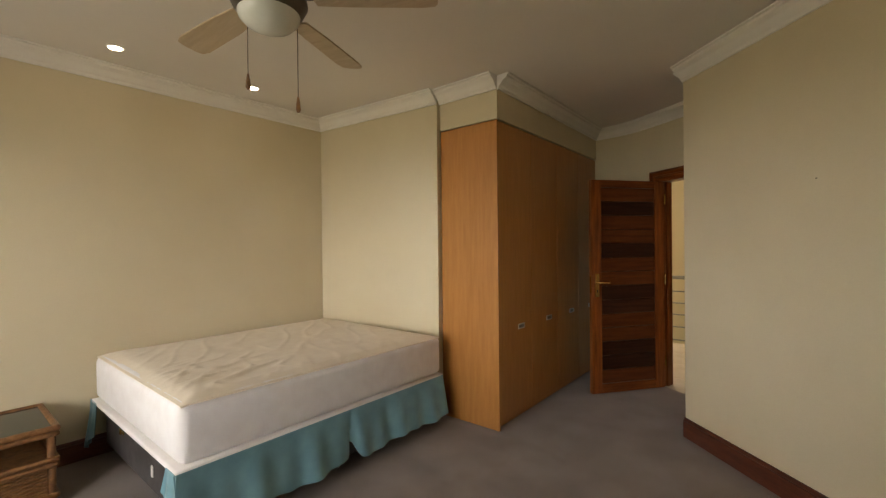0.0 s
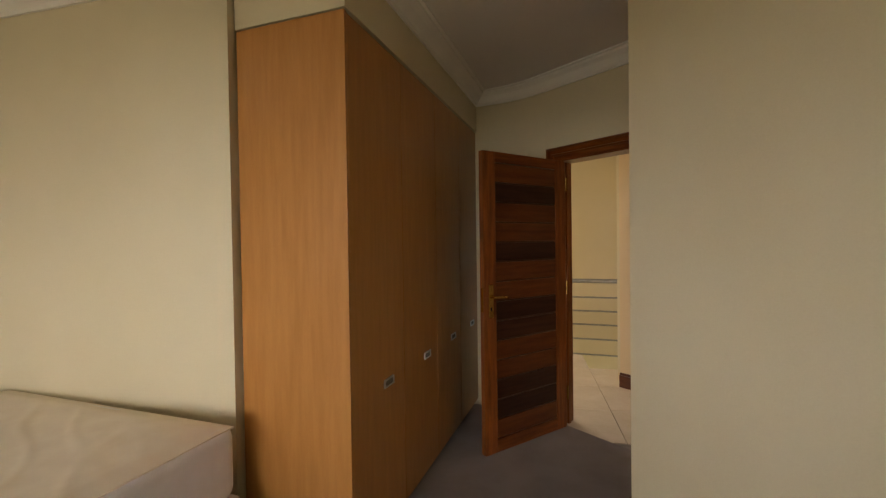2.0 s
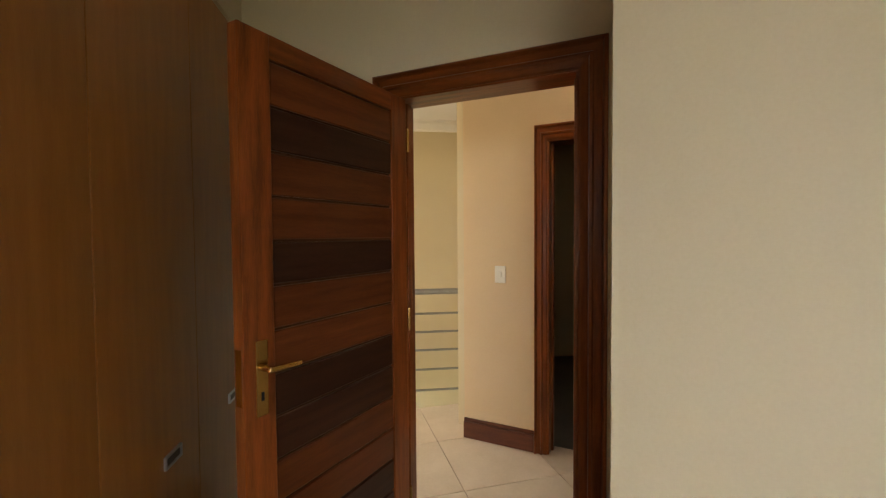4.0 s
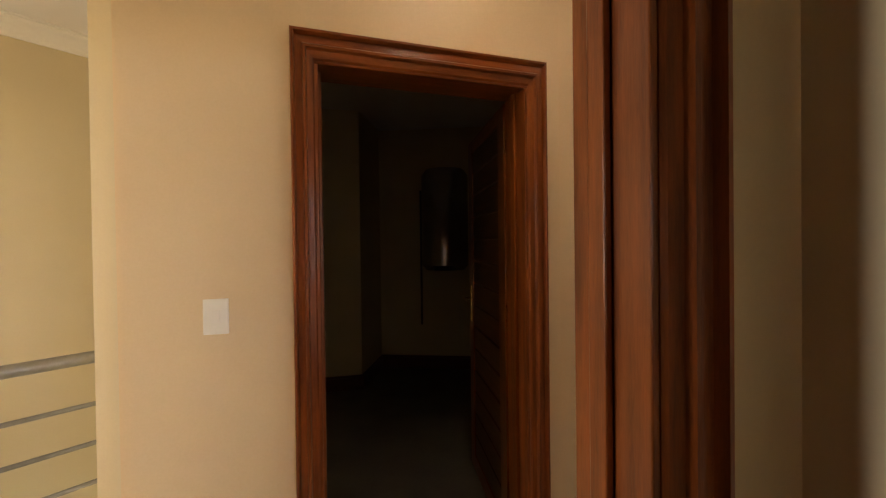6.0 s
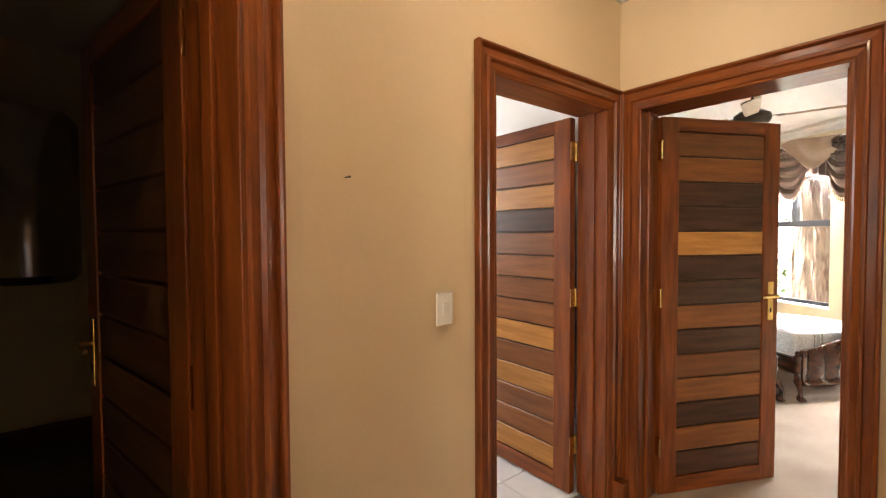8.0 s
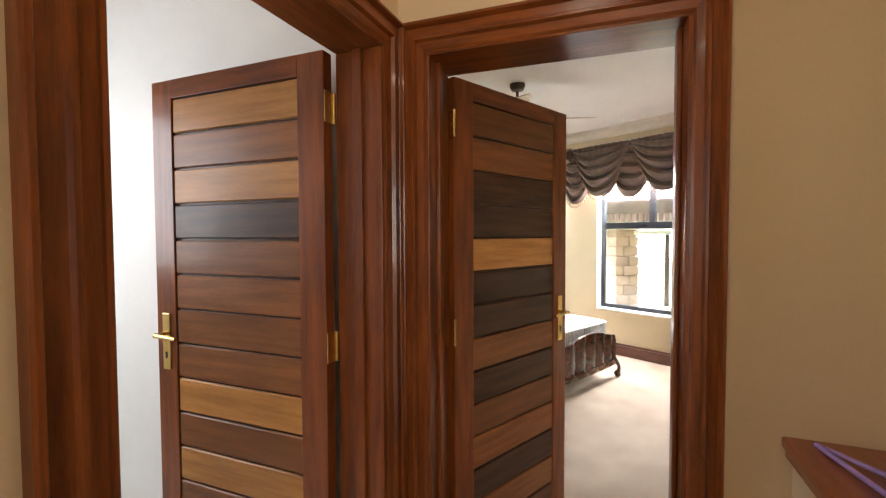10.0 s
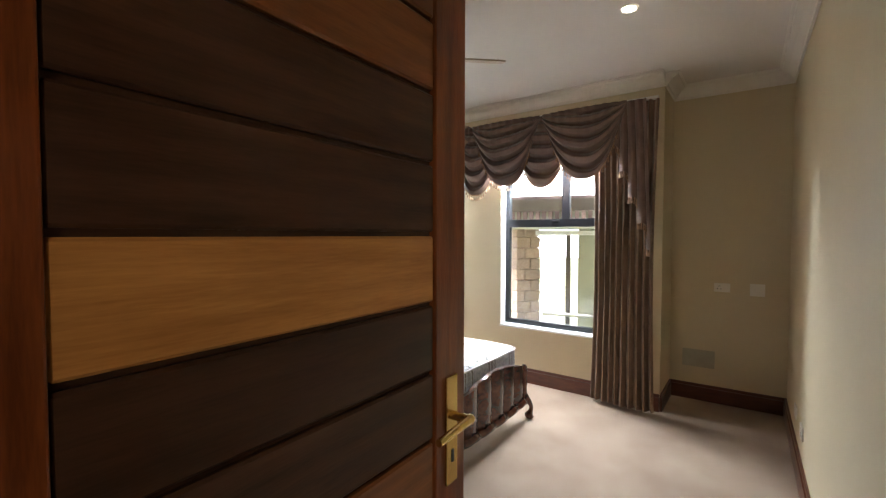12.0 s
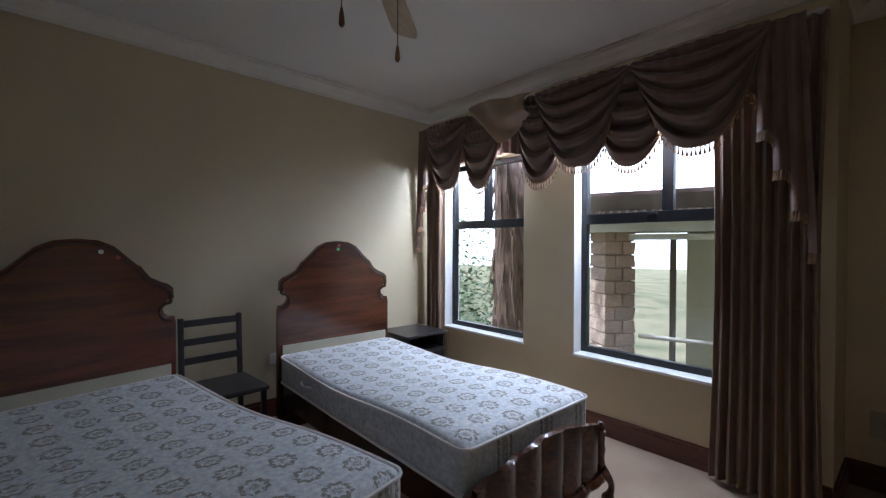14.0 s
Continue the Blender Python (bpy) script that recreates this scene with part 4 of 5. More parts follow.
def swag(u0, u1, drop, y, name_label, zt=2.47):
    """One draped swag between two points of the rail, with a tassel fringe on its lower edge."""
    s = thing("curtain_swag", M2, name_label, "curtain swag", "valance swags")

    uc, w = (u0 + u1) / 2, u1 - u0

    def fn(u, v):
        e = abs(2 * u - 1)
        bowl = 1 - e ** 2.6
        side = 0.16 * v ** 1.3
        q = v ** 0.85 * 5.5 + 0.12 * math.sin(u * 7 + uc * 5)
        fold = (math.sin(q * math.tau) + 0.35 * math.sin(2 * q * math.tau + 1)) * (0.25 + 0.75 * bowl)
        x = uc + (u - 0.5) * w * (1 - 0.16 * v * v) + 0.03 * v * bowl * math.sin(uc * 9)
        pinch = 0.008 * math.sin(u * 60) * (1 - v) ** 2
        return (x, y + 0.02 + 0.065 * bowl * math.sin(math.pi * min(1, 0.15 + 0.75 * v)) + 0.024 * fold * min(1, v * 5) + pinch, zt - side - (drop - 0.16) * v * bowl - 0.012 * fold * v * (1 - v))
    part("drape", sheet(fn, 40, 96, 0.004), SWAG, s, smooth=75)
    tr, ta = bmesh.new(), bmesh.new()
    n = max(8, int((u1 - u0) / 0.026))
    prev = None
    for i in range(n + 1):
        u = i / n
        p = Vector(fn(u, 1.0))
        if prev is not None:
            cyl(tr, prev, p, 0.006, n=6)
        prev = p
        if 0 < i < n:
            cyl(ta, p - Vector((0, 0, 0.022)), p - Vector((0, 0, 0.002)), 0.003, 0.003, n=5)
            cyl(ta, p - Vector((0, 0, 0.05)), p - Vector((0, 0, 0.02)), 0.0085, 0.003, n=6)
    f = part("fringe_braid", tr, TASSEL, s)
    part("tassels", ta, TASSEL, f, "row of gold-brown tassels")["kind"] = "stuff"


for u0, u1, dr, y in ((-1.22, -0.52, 0.58, 0.21), (-0.84, -0.22, 0.62, 0.15), (-0.50, 0.20, 0.59, 0.21), (-0.14, 0.44, 0.66, 0.15), (0.52, 1.05, 0.64, 0.15), (0.91, 1.48, 0.62, 0.20)):
    swag(u0, u1, dr, y, "draped mauve-brown satin swag with tassel fringe")


def valance():
    """Pleated backing cloth behind the swags."""
    s = thing("curtain_valance", M2, "pleated mauve-brown satin valance behind the swags", "valance")
    part("drape", sheet(lambda u, v: (-1.0 + 2.5 * u, 0.115 + 0.012 * math.sin(u * 190), 2.478 - v * (0.39 + 0.02 * math.sin(u * 37))), 300, 4, 0.004), SWAG, s, smooth=70)


valance()


def knot():
    k = thing("curtain_swag", M2, "pale satin cloth thrown over the rail between swags", "curtain swag", "valance swags")

    def fn(u, v):
        return (0.22 + 0.55 * u + 0.05 * math.sin(v * 3), 0.245 + 0.05 * math.sin(math.pi * v) + 0.018 * math.sin(u * 11 + v * 9), 2.545 - 0.06 * (1 - u) - v * (0.16 + 0.20 * math.sin(math.pi * u) ** 1.5))
    part("drape", sheet(fn, 26, 22, 0.006), KNOTC, k, smooth=75)

    def fn2(u, v):
        a = v * math.tau * 0.75
        r = 0.055 + 0.012 * math.sin(u * 14)
        return (0.28 + 0.20 * u, 0.13 + r * math.cos(a), 2.44 + r * math.sin(a))
    part("roll", sheet(fn2, 16, 18, 0.005), SWAG, k, smooth=75)


knot()


def tail(u0, u1, label):
    """The stepped end tail beside the drapes, with fringe."""
    s = thing("curtain_tail", M2, label, "curtain tail", "valance tails")

    def fn(u, v):
        k = u * 4
        stair = (math.floor(k) + min(1, (k - math.floor(k)) * 1.6) ** 2) / 4
        zig = abs((k % 1) - 0.5) * 2
        return (u0 + (u1 - u0) * (u * (0.8 + 0.2 * v) + 0.05 * math.sin(k * math.tau) * v), 0.205 + 0.045 * (zig - 0.5) * (0.35 + 0.65 * v), 2.47 - (0.34 + 0.82 * stair) * v)
    part("drape", sheet(fn, 64, 30, 0.004), SWAG, s, smooth=75)
    ta = bmesh.new()
    for i in range(1, 44):
        p = Vector(fn(i / 44, 1.0))
        cyl(ta, p - Vector((0, 0, 0.05)), p, 0.0085, 0.003, n=6)
    part("tassels", ta, TASSEL, s, "row of gold-brown tassels")["kind"] = "stuff"


tail(-1.13, -1.41, "stepped satin curtain tail with tassel fringe")
tail(1.48, 1.64, "stepped satin curtain tail with tassel fringe")


# headboard outline: half profile from the middle top out to the side
HALF = [(0.0, 1.37), (0.09, 1.362), (0.16, 1.33), (0.22, 1.27), (0.265, 1.225), (0.29, 1.21), (0.305, 1.185), (0.33, 1.15), (0.38, 1.12), (0.43, 1.10), (0.455, 1.075), (0.46, 1.01),
        (0.43, 1.005), (0.405, 0.985), (0.395, 0.955), (0.405, 0.925), (0.43, 0.905), (0.462, 0.90), (0.47, 0.86), (0.47, 0.0)]


def board(bm, pts, t, z=0.0):
    prism(bm, pts, 0, t)
    bmesh.ops.transform(bm, matrix=Matrix(((0, 0, 1, 0), (1, 0, 0, 0), (0, 1, 0, 0), (0, 0, 0, 1))), verts=bm.verts)
    return bm


def single_bed(m, label, dots):
    """x runs to the headboard, y across; the mattress spans 1.87 by 0.93."""
    b = thing("bed", m, label, "bed", "twin beds")
    full = [(y, z) for y, z in HALF] + [(-y, z) for y, z in HALF[::-1][:-1]]
    hb = part("headboard", board(bmesh.new(), full, 0.035), MAHOG2, b, "arched carved mahogany headboard with keyhole notches")
    for v in hb.data.vertices:
        v.co.x += 1.89
    rim = bmesh.new()
    pts = [p for p in HALF if p[1] > 0.88]
    for sgn in (1, -1):
        for p, q in zip(pts, pts[1:]):
            cyl(rim, (1.893, sgn * p[0] * 0.965, p[1] - 0.022), (1.893, sgn * q[0] * 0.965, q[1] - 0.022), 0.011, n=8)
    part("moulding", rim, MAHOG, hb, "raised dark moulding", smooth=60)
    part("bolster_rail", BX(1.876, -0.44, 0.50, 1.886, 0.44, 0.615, 0.003), GREYV, hb, "pale grey strip behind the mattress")
    for y, z, mt in dots:
        part("sticker", CYL((1.884, y, z), (1.889, y, z), 0.012, n=16), mt, hb)
    for y in (-0.45, 0.42):
        part("side_rail", BX(0.02, y, 0.20, 1.88, y + 0.03, 0.34, 0.004), MAHOG, b)
    part("base", BX(0.02, -0.42, 0.26, 1.87, 0.42, 0.345, 0.01), BASEF, b)

    # mattress with a dip
    def mz(x, y):
        return -0.035 * math.exp(-((x - 1.0) / 0.45) ** 2) + 0.012 * math.sin(x * 3.1)
    bm = BX(0, -0.465, 0.345, 1.87, 0.465, 0.565, 0.045, seg=4)
    bmesh.ops.subdivide_edges(bm, edges=[e for e in bm.edges if e.calc_length() > 0.6], cuts=14, use_grid_fill=True)
    for v in bm.verts:
        v.co.z += mz(v.co.x, v.co.y) * (v.co.z - 0.345) / 0.22
    mt = part("mattress", bm, TICK, b, "cream and blue-grey damask mattress with tan medallions", smooth=60)
    for zz, nm in ((0.548, "piping"), (0.365, "piping")):
        bm = bmesh.new()
        ring = []
        for cx, cy, a0 in ((1.87 - 0.05, 0.465 - 0.05, 0), (0.05, 0.465 - 0.05, 90), (0.05, -0.465 + 0.05, 180), (1.87 - 0.05, -0.465 + 0.05, 270)):
            for k in range(5):
                a = radians(a0 + k * 22.5)
                ring.append((cx + 0.053 * math.cos(a), cy + 0.053 * math.sin(a)))
        dense = []
        for p, q in zip(ring, ring[1:] + ring[:1]):
            k = max(1, int(math.hypot(q[0] - p[0], q[1] - p[1]) / 0.12))
            dense += [(p[0] + (q[0] - p[0]) * i / k, p[1] + (q[1] - p[1]) * i / k) for i in range(k)]
        P3 = [Vector((x, y, zz + mz(x, y) * (zz - 0.345) / 0.22)) for x, y in dense]
        for p, q in zip(P3, P3[1:] + P3[:1]):
            cyl(bm, p, q, 0.007, n=8)
        part(nm, bm, SHEETW, mt, "pale corded piping", smooth=60)
    for x in (0.55, 1.35):
        bm = bmesh.new()
        for k in range(6):
            a, c = k / 6, (k + 1) / 6
            cyl(bm, (x + 0.14 * a, 0.467 + 0.022 * math.sin(math.pi * a), 0.45), (x + 0.14 * c, 0.467 + 0.022 * math.sin(math.pi * c), 0.45), 0.008, n=6)
        part("side_handle", bm, SHEETW, mt, "cord carrying handle", smooth=60)

    # fluted footboard: reeded bows between two posts
    n, pts = 60, []

    def depth(t):
        return -0.05 - 0.028 * abs(math.sin(t * math.pi * 5.5)) - 0.02 * math.sin(math.pi * t)

    def topz(t):
        return 0.415 + 0.085 * math.sin(math.pi * t) ** 1.4 + 0.012 * abs(math.sin(t * math.pi * 5.5))

    def ff(u, v):
        return (depth(u), -0.47 + 0.94 * u, topz(u) - v * (topz(u) - 0.16))
    part("footboard", sheet(ff, 110, 6, 0.03), MAHOG, b, "fluted dark mahogany footboard", smooth=50)

    def fs(u, v):
        return (depth(u) - 0.012 - 0.02 * math.sin(v * math.pi), -0.49 + 0.98 * u, 0.19 - v * 0.055 - 0.018 * abs(math.sin(u * math.pi * 5.5 + 1.57)))
    part("apron", sheet(fs, 110, 6, 0.035), MAHOG, b, "scalloped carved apron", smooth=50)
    for y in (-0.49, 0.49):
        p = part("post", lathe(bmesh.new(), [(0.024, 0.14), (0.026, 0.2), (0.022, 0.24), (0.028, 0.28), (0.022, 0.31), (0.026, 0.36), (0.03, 0.375), (0.018, 0.385), (0.024, 0.40), (0.014, 0.418)], 16, -0.05, y), MAHOG, b, smooth=50)
        leg = bmesh.new()
        prev, pr = None, 0
        for k in range(9):
            t = k / 8
            q = Vector((-0.055 - 0.035 * math.sin(t * math.pi * 1.0) - 0.03 * t * t, y * (1 + 0.05 * math.sin(t * math.pi) + 0.02 * t), 0.17 - 0.145 * t))
            r = 0.034 - 0.018 * math.sin(min(1, t * 1.15) * math.pi * 0.8)
            if prev is not None:
                cyl(leg, prev, q, pr, r, n=12)
            prev, pr = q, r
        bmesh.ops.create_uvsphere(leg, u_segments=14, v_segments=10, radius=0.03, matrix=Matrix.Translation((prev.x - 0.004, prev.y, 0.03)) @ Matrix.Diagonal((1.15, 1, 1, 1)))
        for k in (-1, 0, 1):
            cyl(leg, (prev.x + 0.005, prev.y + 0.014 * k, 0.06), (prev.x - 0.034, prev.y + 0.022 * k, 0.012), 0.009, 0.006, n=6)
        part("claw_foot", leg, MAHOG, b, "cabriole leg on a ball and claw foot", smooth=60)
    for y in (-0.42, 0.42):
        part("leg", BX(1.86, y - 0.03, 0.0, 1.92, y + 0.03, 0.4, 0.004), MAHOG, b)


single_bed(M2 @ pose(-0.57, 1.25, 0), "single bed with carved mahogany headboard and bare floral mattress", ((0.0, 1.305, GREEN), (-0.008, 1.335, RED)))
single_bed(M2 @ pose(-0.63, 2.42, 0, 0, 0, 11.8), "single bed with carved mahogany headboard and sagging floral mattress", ((-0.10, 1.30, SHEETW), (-0.18, 1.27, RED)))


def chair():
    c = thing("chair", M2 @ pose(1.22, 2.10, 0, 0, 0, 4), "black-stained wooden ladder-back chair between the beds", "chair")
    for y in (-0.19, 0.17):
        part("front_leg", BX(-0.2, y, 0, -0.17, y + 0.03, 0.42, 0.003), BLACKW, c)
        bm = BX(0.17, y, 0, 0.20, y + 0.03, 0.86, 0.003)
        for v in bm.verts:
            if v.co.z > 0.5:
                v.co.x += 0.05
        part("back_leg", bm, BLACKW, c)
    part("seat", BX(-0.22, -0.2, 0.42, 0.19, 0.2, 0.45, 0.008), BLACKW, c)
    for z in (0.56, 0.68, 0.80):
        part("back_slat", BX(0.185 + (z - 0.45) * 0.12, -0.16, z, 0.203 + (z - 0.45) * 0.12, 0.17, z + 0.045, 0.003), BLACKW, c)
    for y in (-0.182, 0.178):
        part("stretcher", BX(-0.17, y, 0.18, 0.17, y + 0.018, 0.21, 0.002), BLACKW, c)


chair()


def nightstand():
    n = thing("nightstand", M2 @ pose(1.36, 0.47, 0), "black wooden nightstand with open shelf and drawer", "nightstand")
    W = 0.21
    part("top", BX(-0.22, -W - 0.02, 0.535, 0.22, W + 0.02, 0.56, 0.005), BLACKW, n)
    for y in (-W, W - 0.018):
        part("side", BX(-0.2, y, 0.0, 0.2, y + 0.018, 0.535), BLACKW, n)
    part("back", BX(0.185, -W + 0.018, 0.02, 0.2, W - 0.018, 0.535), BLACKW, n)
    part("shelf", BX(-0.2, -W + 0.018, 0.40, 0.185, W - 0.018, 0.418), BLACKW, n)
    d = part("door", BX(-0.215, -W + 0.02, 0.05, -0.2, W - 0.02, 0.395, 0.003), BLACKW, n)
    part("knob", CYL((-0.235, -0.13, 0.33), (-0.214, -0.13, 0.33), 0.012, 0.008), STEEL, d, smooth=40)
    part("bottom", BX(-0.2, -W + 0.018, 0.02, 0.185, W - 0.018, 0.045), BLACKW, n)


nightstand()
fan(pose(3.66, 7.95, CEIL), 16, False, 0.235, "four-blade ceiling fan with two pull cords", ((0.06, -0.06, 0.31), (-0.22, -0.01, 0.305)), 16)
downlight(pose(3.93, 6.65, CEIL))
switch(M2 @ along((-1.45, -0.48), (-2.45, -0.51)) @ pose(0.62, 0, 0.98), "blank white wall plate on the nook wall", 0.10, 0.10)
socket(M2 @ along((-1.45, -0.48), (-2.45, -0.51)) @ pose(0.38, 0, 0.985), "white double-pin wall socket on the nook wall")
FR = along(RW0, RW1)
socket(FR @ pose(0.78, 0, 0.30), "white wall socket low beside the nook")
socket(FR @ pose(1.14, 0, 0.30), "white wall socket low beside the nook")
va = thing("wall_vent", M2 @ along((-1.45, -0.48), (-2.45, -0.51)) @ pose(0.22, 0, 0.36), "painted-over access panel low on the nook wall", "access panel")
part("panel", BX(-0.12, -0.008, -0.075, 0.12, 0, 0.075, 0.003), GREYV, va)
so = thing("wall_socket", M2 @ along((1.69, 0.0), (1.44, 6.0)) @ pose(1.62, 0.0, 0.45), "white wall socket behind the chair", "socket", "wall sockets")
part("plate", BX(-0.06, 0.0, -0.04, 0.06, 0.009, 0.04, 0.003), PLASTIC, so)


# ---- outside the windows ----
def tree(x, y, r, h, seed):
    rnd = random.Random(seed)
    t = thing("tree", pose(x, y, -3.1), "old tree with shaggy peeling bark", "tree")
    bm = bmesh.new()
    rings, N, K = [], 26, 40
    for k in range(K + 1):
        z = h * k / K
        rr = r * (1.15 - 0.35 * k / K)
        rings.append([bm.verts.new(((rr * (1 + 0.16 * noise.noise(Vector((math.cos(a) * 3, math.sin(a) * 3, z * 0.9 + seed))))) * math.cos(a) + 0.12 * math.sin(z * 0.6), rr * (1 + 0.16 * noise.noise(Vector((math.cos(a) * 3, math.sin(a) * 3, z * 0.9)))) * math.sin(a), z)) for a in [i * math.tau / N for i in range(N)]])
    for a, b in zip(rings, rings[1:]):
        for i in range(N):
            bm.faces.new((a[i], a[(i + 1) % N], b[(i + 1) % N], b[i]))
    part("trunk", bm, BARK, t, smooth=50)
    bm = bmesh.new()
    for i in range(260):
        a, z = rnd.random() * math.tau, 1.5 + rnd.random() * (h - 2)
        rr = r * (1.12 - 0.35 * z / h)
        p = Vector((rr * math.cos(a) + 0.12 * math.sin(z * 0.6), rr * math.sin(a), z))
        q = p + Vector((rnd.uniform(-0.08, 0.08) + 0.05 * math.cos(a), rnd.uniform(-0.08, 0.08) + 0.05 * math.sin(a), -rnd.uniform(0.25, 0.7)))
        cyl(bm, p, q, rnd.uniform(0.015, 0.04), 0.006, n=4)
    part("bark_strips", bm, BARK, t, "loose hanging strips of bark")["kind"] = "stuff"
    for i in range(4):
        a = i * 1.7 + seed
        part("limb", CYL((0, 0, h * 0.9), (2.2 * math.cos(a), 2.2 * math.sin(a), h + 1.2), r * 0.45, 0.05, n=10), BARK, t, smooth=50)
    vs, fs = [], []
    for i in range(2600):
        d = Vector((rnd.gauss(0, 1), rnd.gauss(0, 1), rnd.gauss(0, 0.6))).normalized() * 2.9 * rnd.random() ** 0.4
        c = Vector((0, 0, h + 1.6)) + d
        s, a1 = rnd.uniform(0.05, 0.12), rnd.random() * 6
        e1, e2 = Vector((math.cos(a1), math.sin(a1), rnd.uniform(-0.6, 0.6))) * s, Vector((-math.sin(a1), math.cos(a1), rnd.uniform(-0.6, 0.6))) * s * 0.6
        k = len(vs)
        vs += [c - e1, c + e2, c + e1, c - e2]
        fs.append((k, k + 1, k + 2, k + 3))
    me = bpy.data.meshes.new("crown")
    me.from_pydata([tuple(v) for v in vs], [], fs)
    me.materials.append(LEAF)
    o = new("crown", me)
    o.parent = t
    o["kind"] = "stuff"


def shrub(x, y, z, r, h, seed, n=1500):
    rnd = random.Random(seed)
    t = thing("shrub", pose(x, y, z), "loose green garden shrub", "shrub", "garden shrubs")
    vs, fs = [], []
    for i in range(n):
        d = Vector((rnd.gauss(0, 1), rnd.gauss(0, 1), rnd.gauss(0, 1))).normalized() * rnd.random() ** 0.35
        c = Vector((d.x * r * (1 + 0.3 * math.sin(d.z * 5 + seed)), d.y * r, h * 0.55 + d.z * h * 0.5))
        s, a1 = rnd.uniform(0.04, 0.10), rnd.random() * 6
        e1, e2 = Vector((math.cos(a1), math.sin(a1), rnd.uniform(-0.7, 0.7))) * s, Vector((-math.sin(a1), math.cos(a1), rnd.uniform(-0.7, 0.7))) * s * 0.55
        k = len(vs)
        vs += [c - e1, c + e2, c + e1, c - e2]
        fs.append((k, k + 1, k + 2, k + 3))
    me = bpy.data.meshes.new("leaves")
    me.from_pydata([tuple(v) for v in vs], [], fs)
    me.materials.append(LEAF)
    o = new("leaves", me)
    o.parent = t
    o["kind"] = "stuff"
    part("stem", CYL((0, 0, 0), (0, 0, h * 0.6), 0.06, 0.03, n=8), BARK, t)


tree(9.1, 8.62, 0.30, 7.5, 3)
for i, (x, y, r, h) in enumerate(((9.4, 9.9, 0.9, 3.6), (10.6, 10.6, 1.3, 4.4), (13.0, 10.9, 1.8, 5.4), (16, 13.5, 2.6, 7.0), (15.5, 10.4, 1.6, 4.0))):
    shrub(x, y, -3.1, r, h, i + 5, 1500)


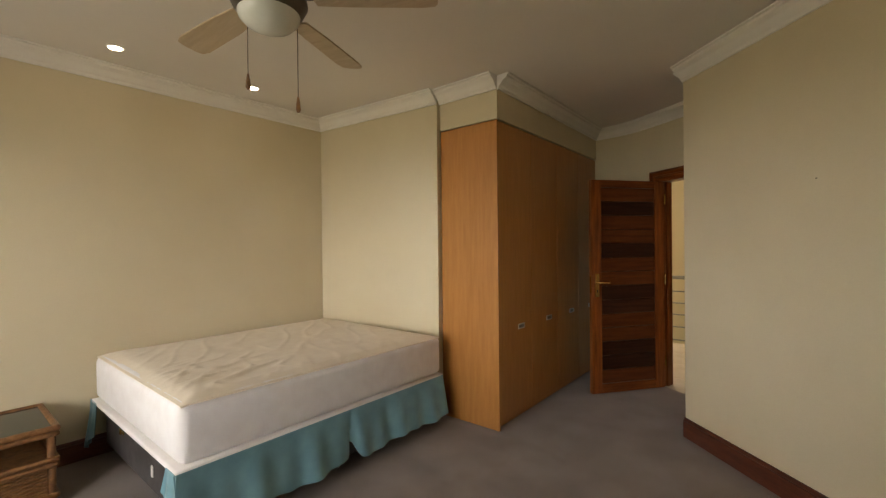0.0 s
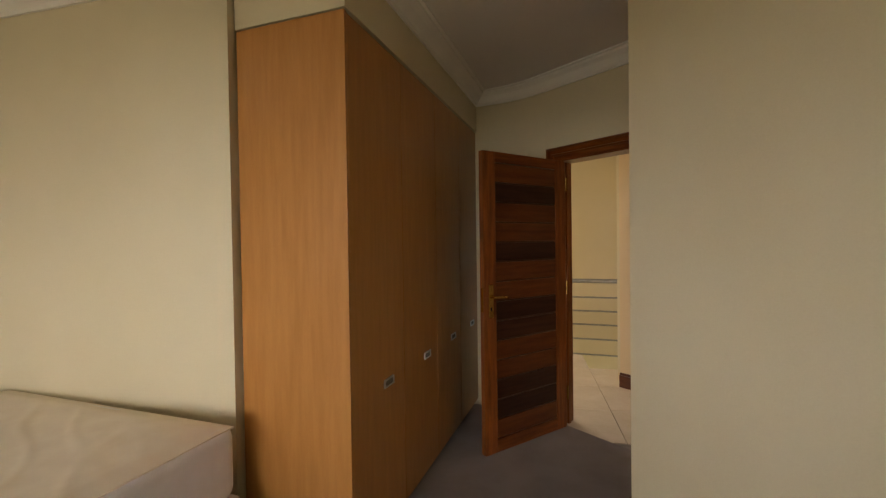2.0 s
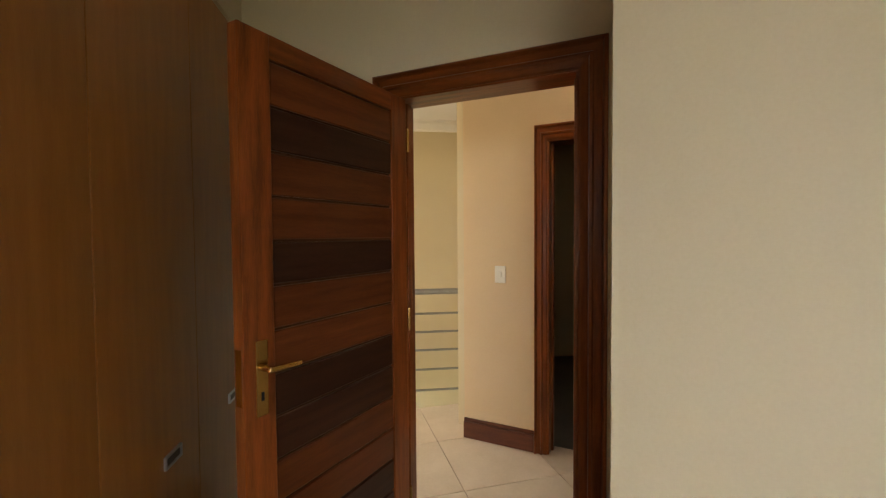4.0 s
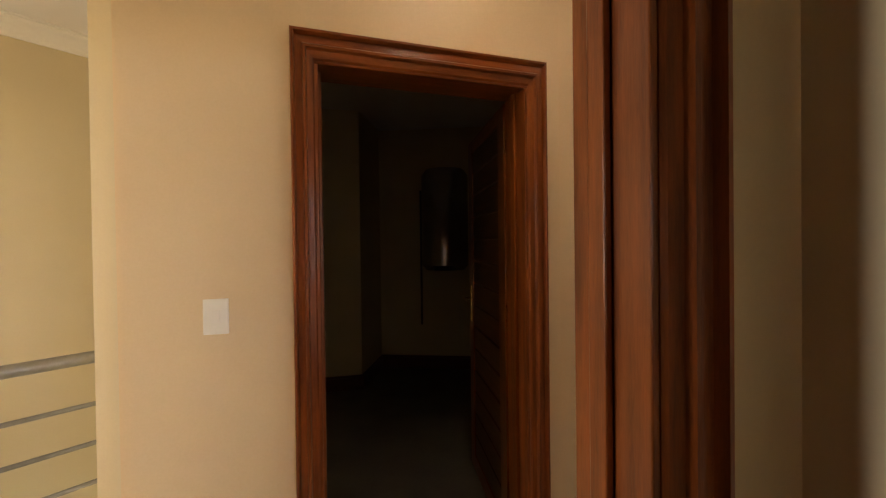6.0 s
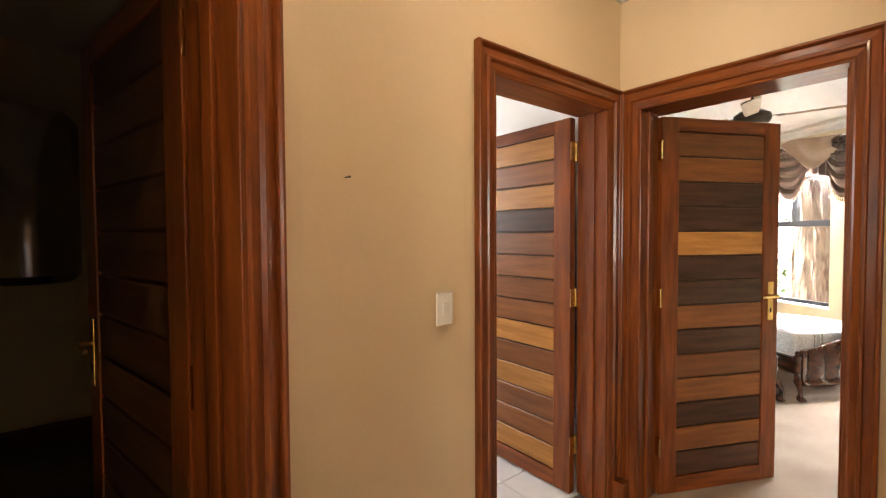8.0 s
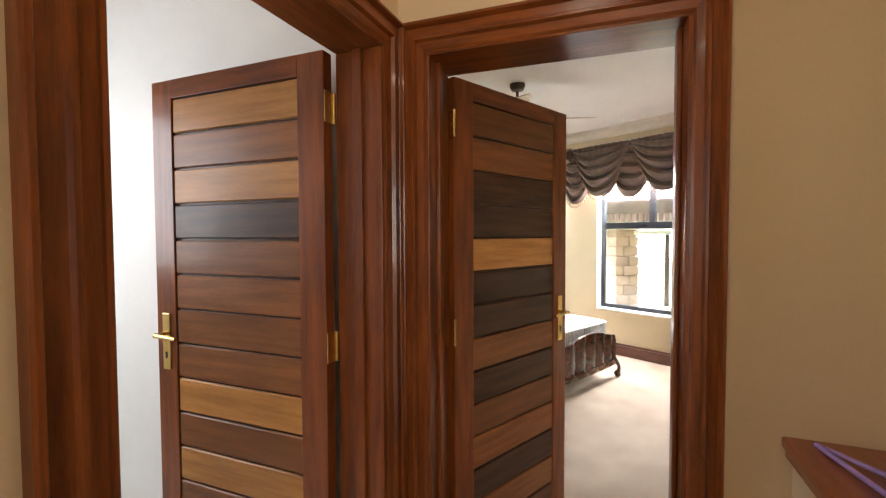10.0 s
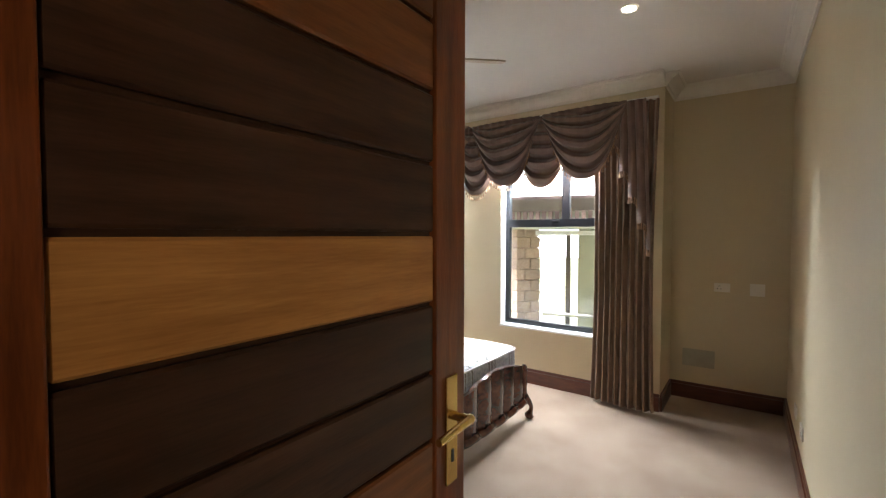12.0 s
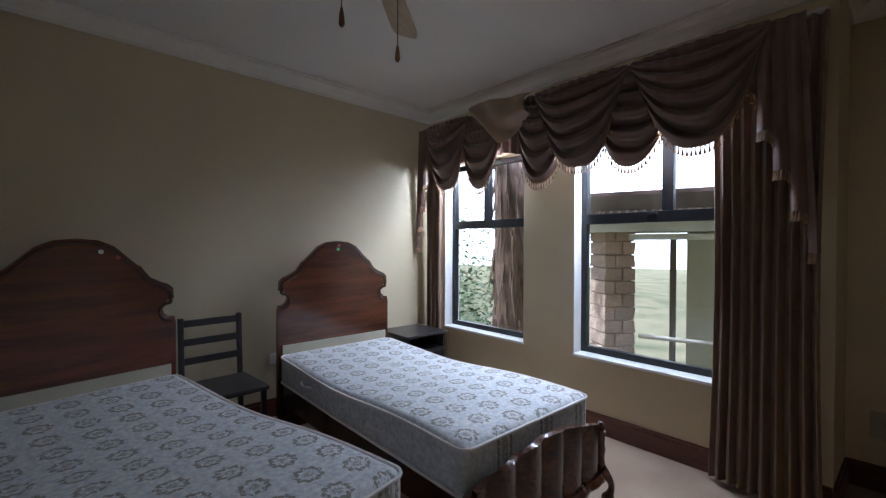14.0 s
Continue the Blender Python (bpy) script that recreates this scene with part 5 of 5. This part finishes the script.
def neighbour():
    """The wing across the court: sandstone pillar, lintel, plaster wall, balcony rail and roof edge."""
    mb = Matrix.Translation((8.85, 6.95, 0)) @ Matrix.Rotation(radians(-100), 4, "Z")
    h = thing("house_wing", mb, "sandstone and plaster wing of the house across the court", "house")
    part("wall", BX(0.75, 0.55, -3.1, 4.0, 0.75, 2.0), PLASTER, h)
    part("lintel", BX(0.02, 0.02, 1.42, 4.0, 0.40, 1.50, 0.01), SILLP, h, "white painted lintel")
    part("post", BX(0.55, 0.30, -3.1, 0.63, 0.38, 1.42), DARKMETAL, h, "slim dark steel post")
    part("roof", BX(-0.8, -0.45, 1.86, 4.4, 3.0, 2.05, 0.01), ROOFM, h, "brown ribbed roof")
    part("fascia", BX(-0.8, -0.49, 1.80, 4.4, -0.455, 2.0, 0.005), DARKMETAL, h)
    for i in range(8, 60):
        part("rib", BX(-1.58 + i * 0.1, -0.505, 1.66, -1.52 + i * 0.1, -0.47, 1.80), ROOFM, h)
    part("soffit", BX(-0.8, -0.44, 1.52, 4.4, 0.5, 1.85), PLASTER, h)
    r = part("balcony_rail", CYL((0.2, -0.1, 0.10), (2.6, -0.2, 0.10), 0.03), STEEL, h, smooth=40)
    part("door_frame", BX(1.30, 0.45, -0.9, 1.36, 0.54, 0.75), BLACKAL, h)
    part("door_frame", BX(1.36, 0.45, 0.70, 2.2, 0.54, 0.75), BLACKAL, h)
    p = thing("stone_pillar", mb @ pose(0.12, 0.1, 0, 0, 0, 38), "rough pink sandstone block pillar", "pillar")
    part("core", BX(-0.42, 0.03, -3.1, -0.03, 0.42, 1.50), STONE, p)
    blocks = []
    for k in range(5):
        bm = BX(-0.5, -0.5, -0.5, 0.5, 0.5, 0.5, 0.05, seg=2)
        for v in bm.verts:
            v.co += Vector((noise.noise(v.co * 3 + Vector((k, 0, 0))), noise.noise(v.co * 3 + Vector((0, k + 4, 0))), 0)) * 0.05
        me = bpy.data.meshes.new("stone")
        bm.to_mesh(me)
        bm.free()
        me.materials.append(STONE)
        blocks.append(me)
    i = 0
    z = -1.2
    while z < 1.45:
        hh = 0.185
        for x0, x1 in (((-0.45, -0.19), (-0.18, 0.0)) if i % 2 else ((-0.45, -0.30), (-0.29, 0.0))):
            o = new("stone", blocks[i % 5])
            o.parent = p
            o.matrix_local = Matrix.Translation(((x0 + x1) / 2, 0.22, z + hh / 2)) @ Matrix.Diagonal((x1 - x0 + 0.004, 0.46 + 0.02 * (i % 3), hh - 0.012, 1))
            i += 1
        i += 1
        z += hh


neighbour()
structure("backdrop", BX(90, -120, -10, 91, 140, 90), HAZE, I4, "bright hazy sky beyond the garden", "sky")

# ---- floor tiles, last ----
def tiles(origin, rot, size, nx, ny, material, parent, inside):
    bm = BX(0.003, 0.003, -0.012, size - 0.003, size - 0.003, 0.0, 0.0)
    me = bpy.data.meshes.new("tile")
    bm.to_mesh(me)
    bm.free()
    me.materials.append(material)
    for i in range(nx):
        for j in range(ny):
            m = origin @ Matrix.Rotation(radians(rot), 4, "Z") @ Matrix.Translation((i * size, j * size, -0.002))
            c = m @ Vector((size / 2, size / 2, 0))
            if inside(c.x, c.y):
                o = new("tile", me)
                o.parent = parent
                o.matrix_world = m


FL = bpy.data.objects["floor_landing"]
M1I = M1.inverted()


def on_landing(x, y):
    a = M1I @ Vector((x, y, 0))
    nd = (a.x - 0.6) * 0.525 + (a.y - 1.945) * 0.851
    kd = -(x + 1.82) * 0.427 + (y - 6.955) * 0.904
    return -0.15 < nd and (kd < 0.3 or x < -1.9) and x < 1.6 and a.y < 3.75 and y < 8.1 and a.x > -2.2


tiles(M1 @ pose(-2.4, 1.2, 0), 8, 0.6, 10, 9, TILE, FL, on_landing)
tiles(pose(0.0, 8.0, 0), 0, 0.33, 5, 7, TILEW, FL, lambda x, y: x < 1.5)
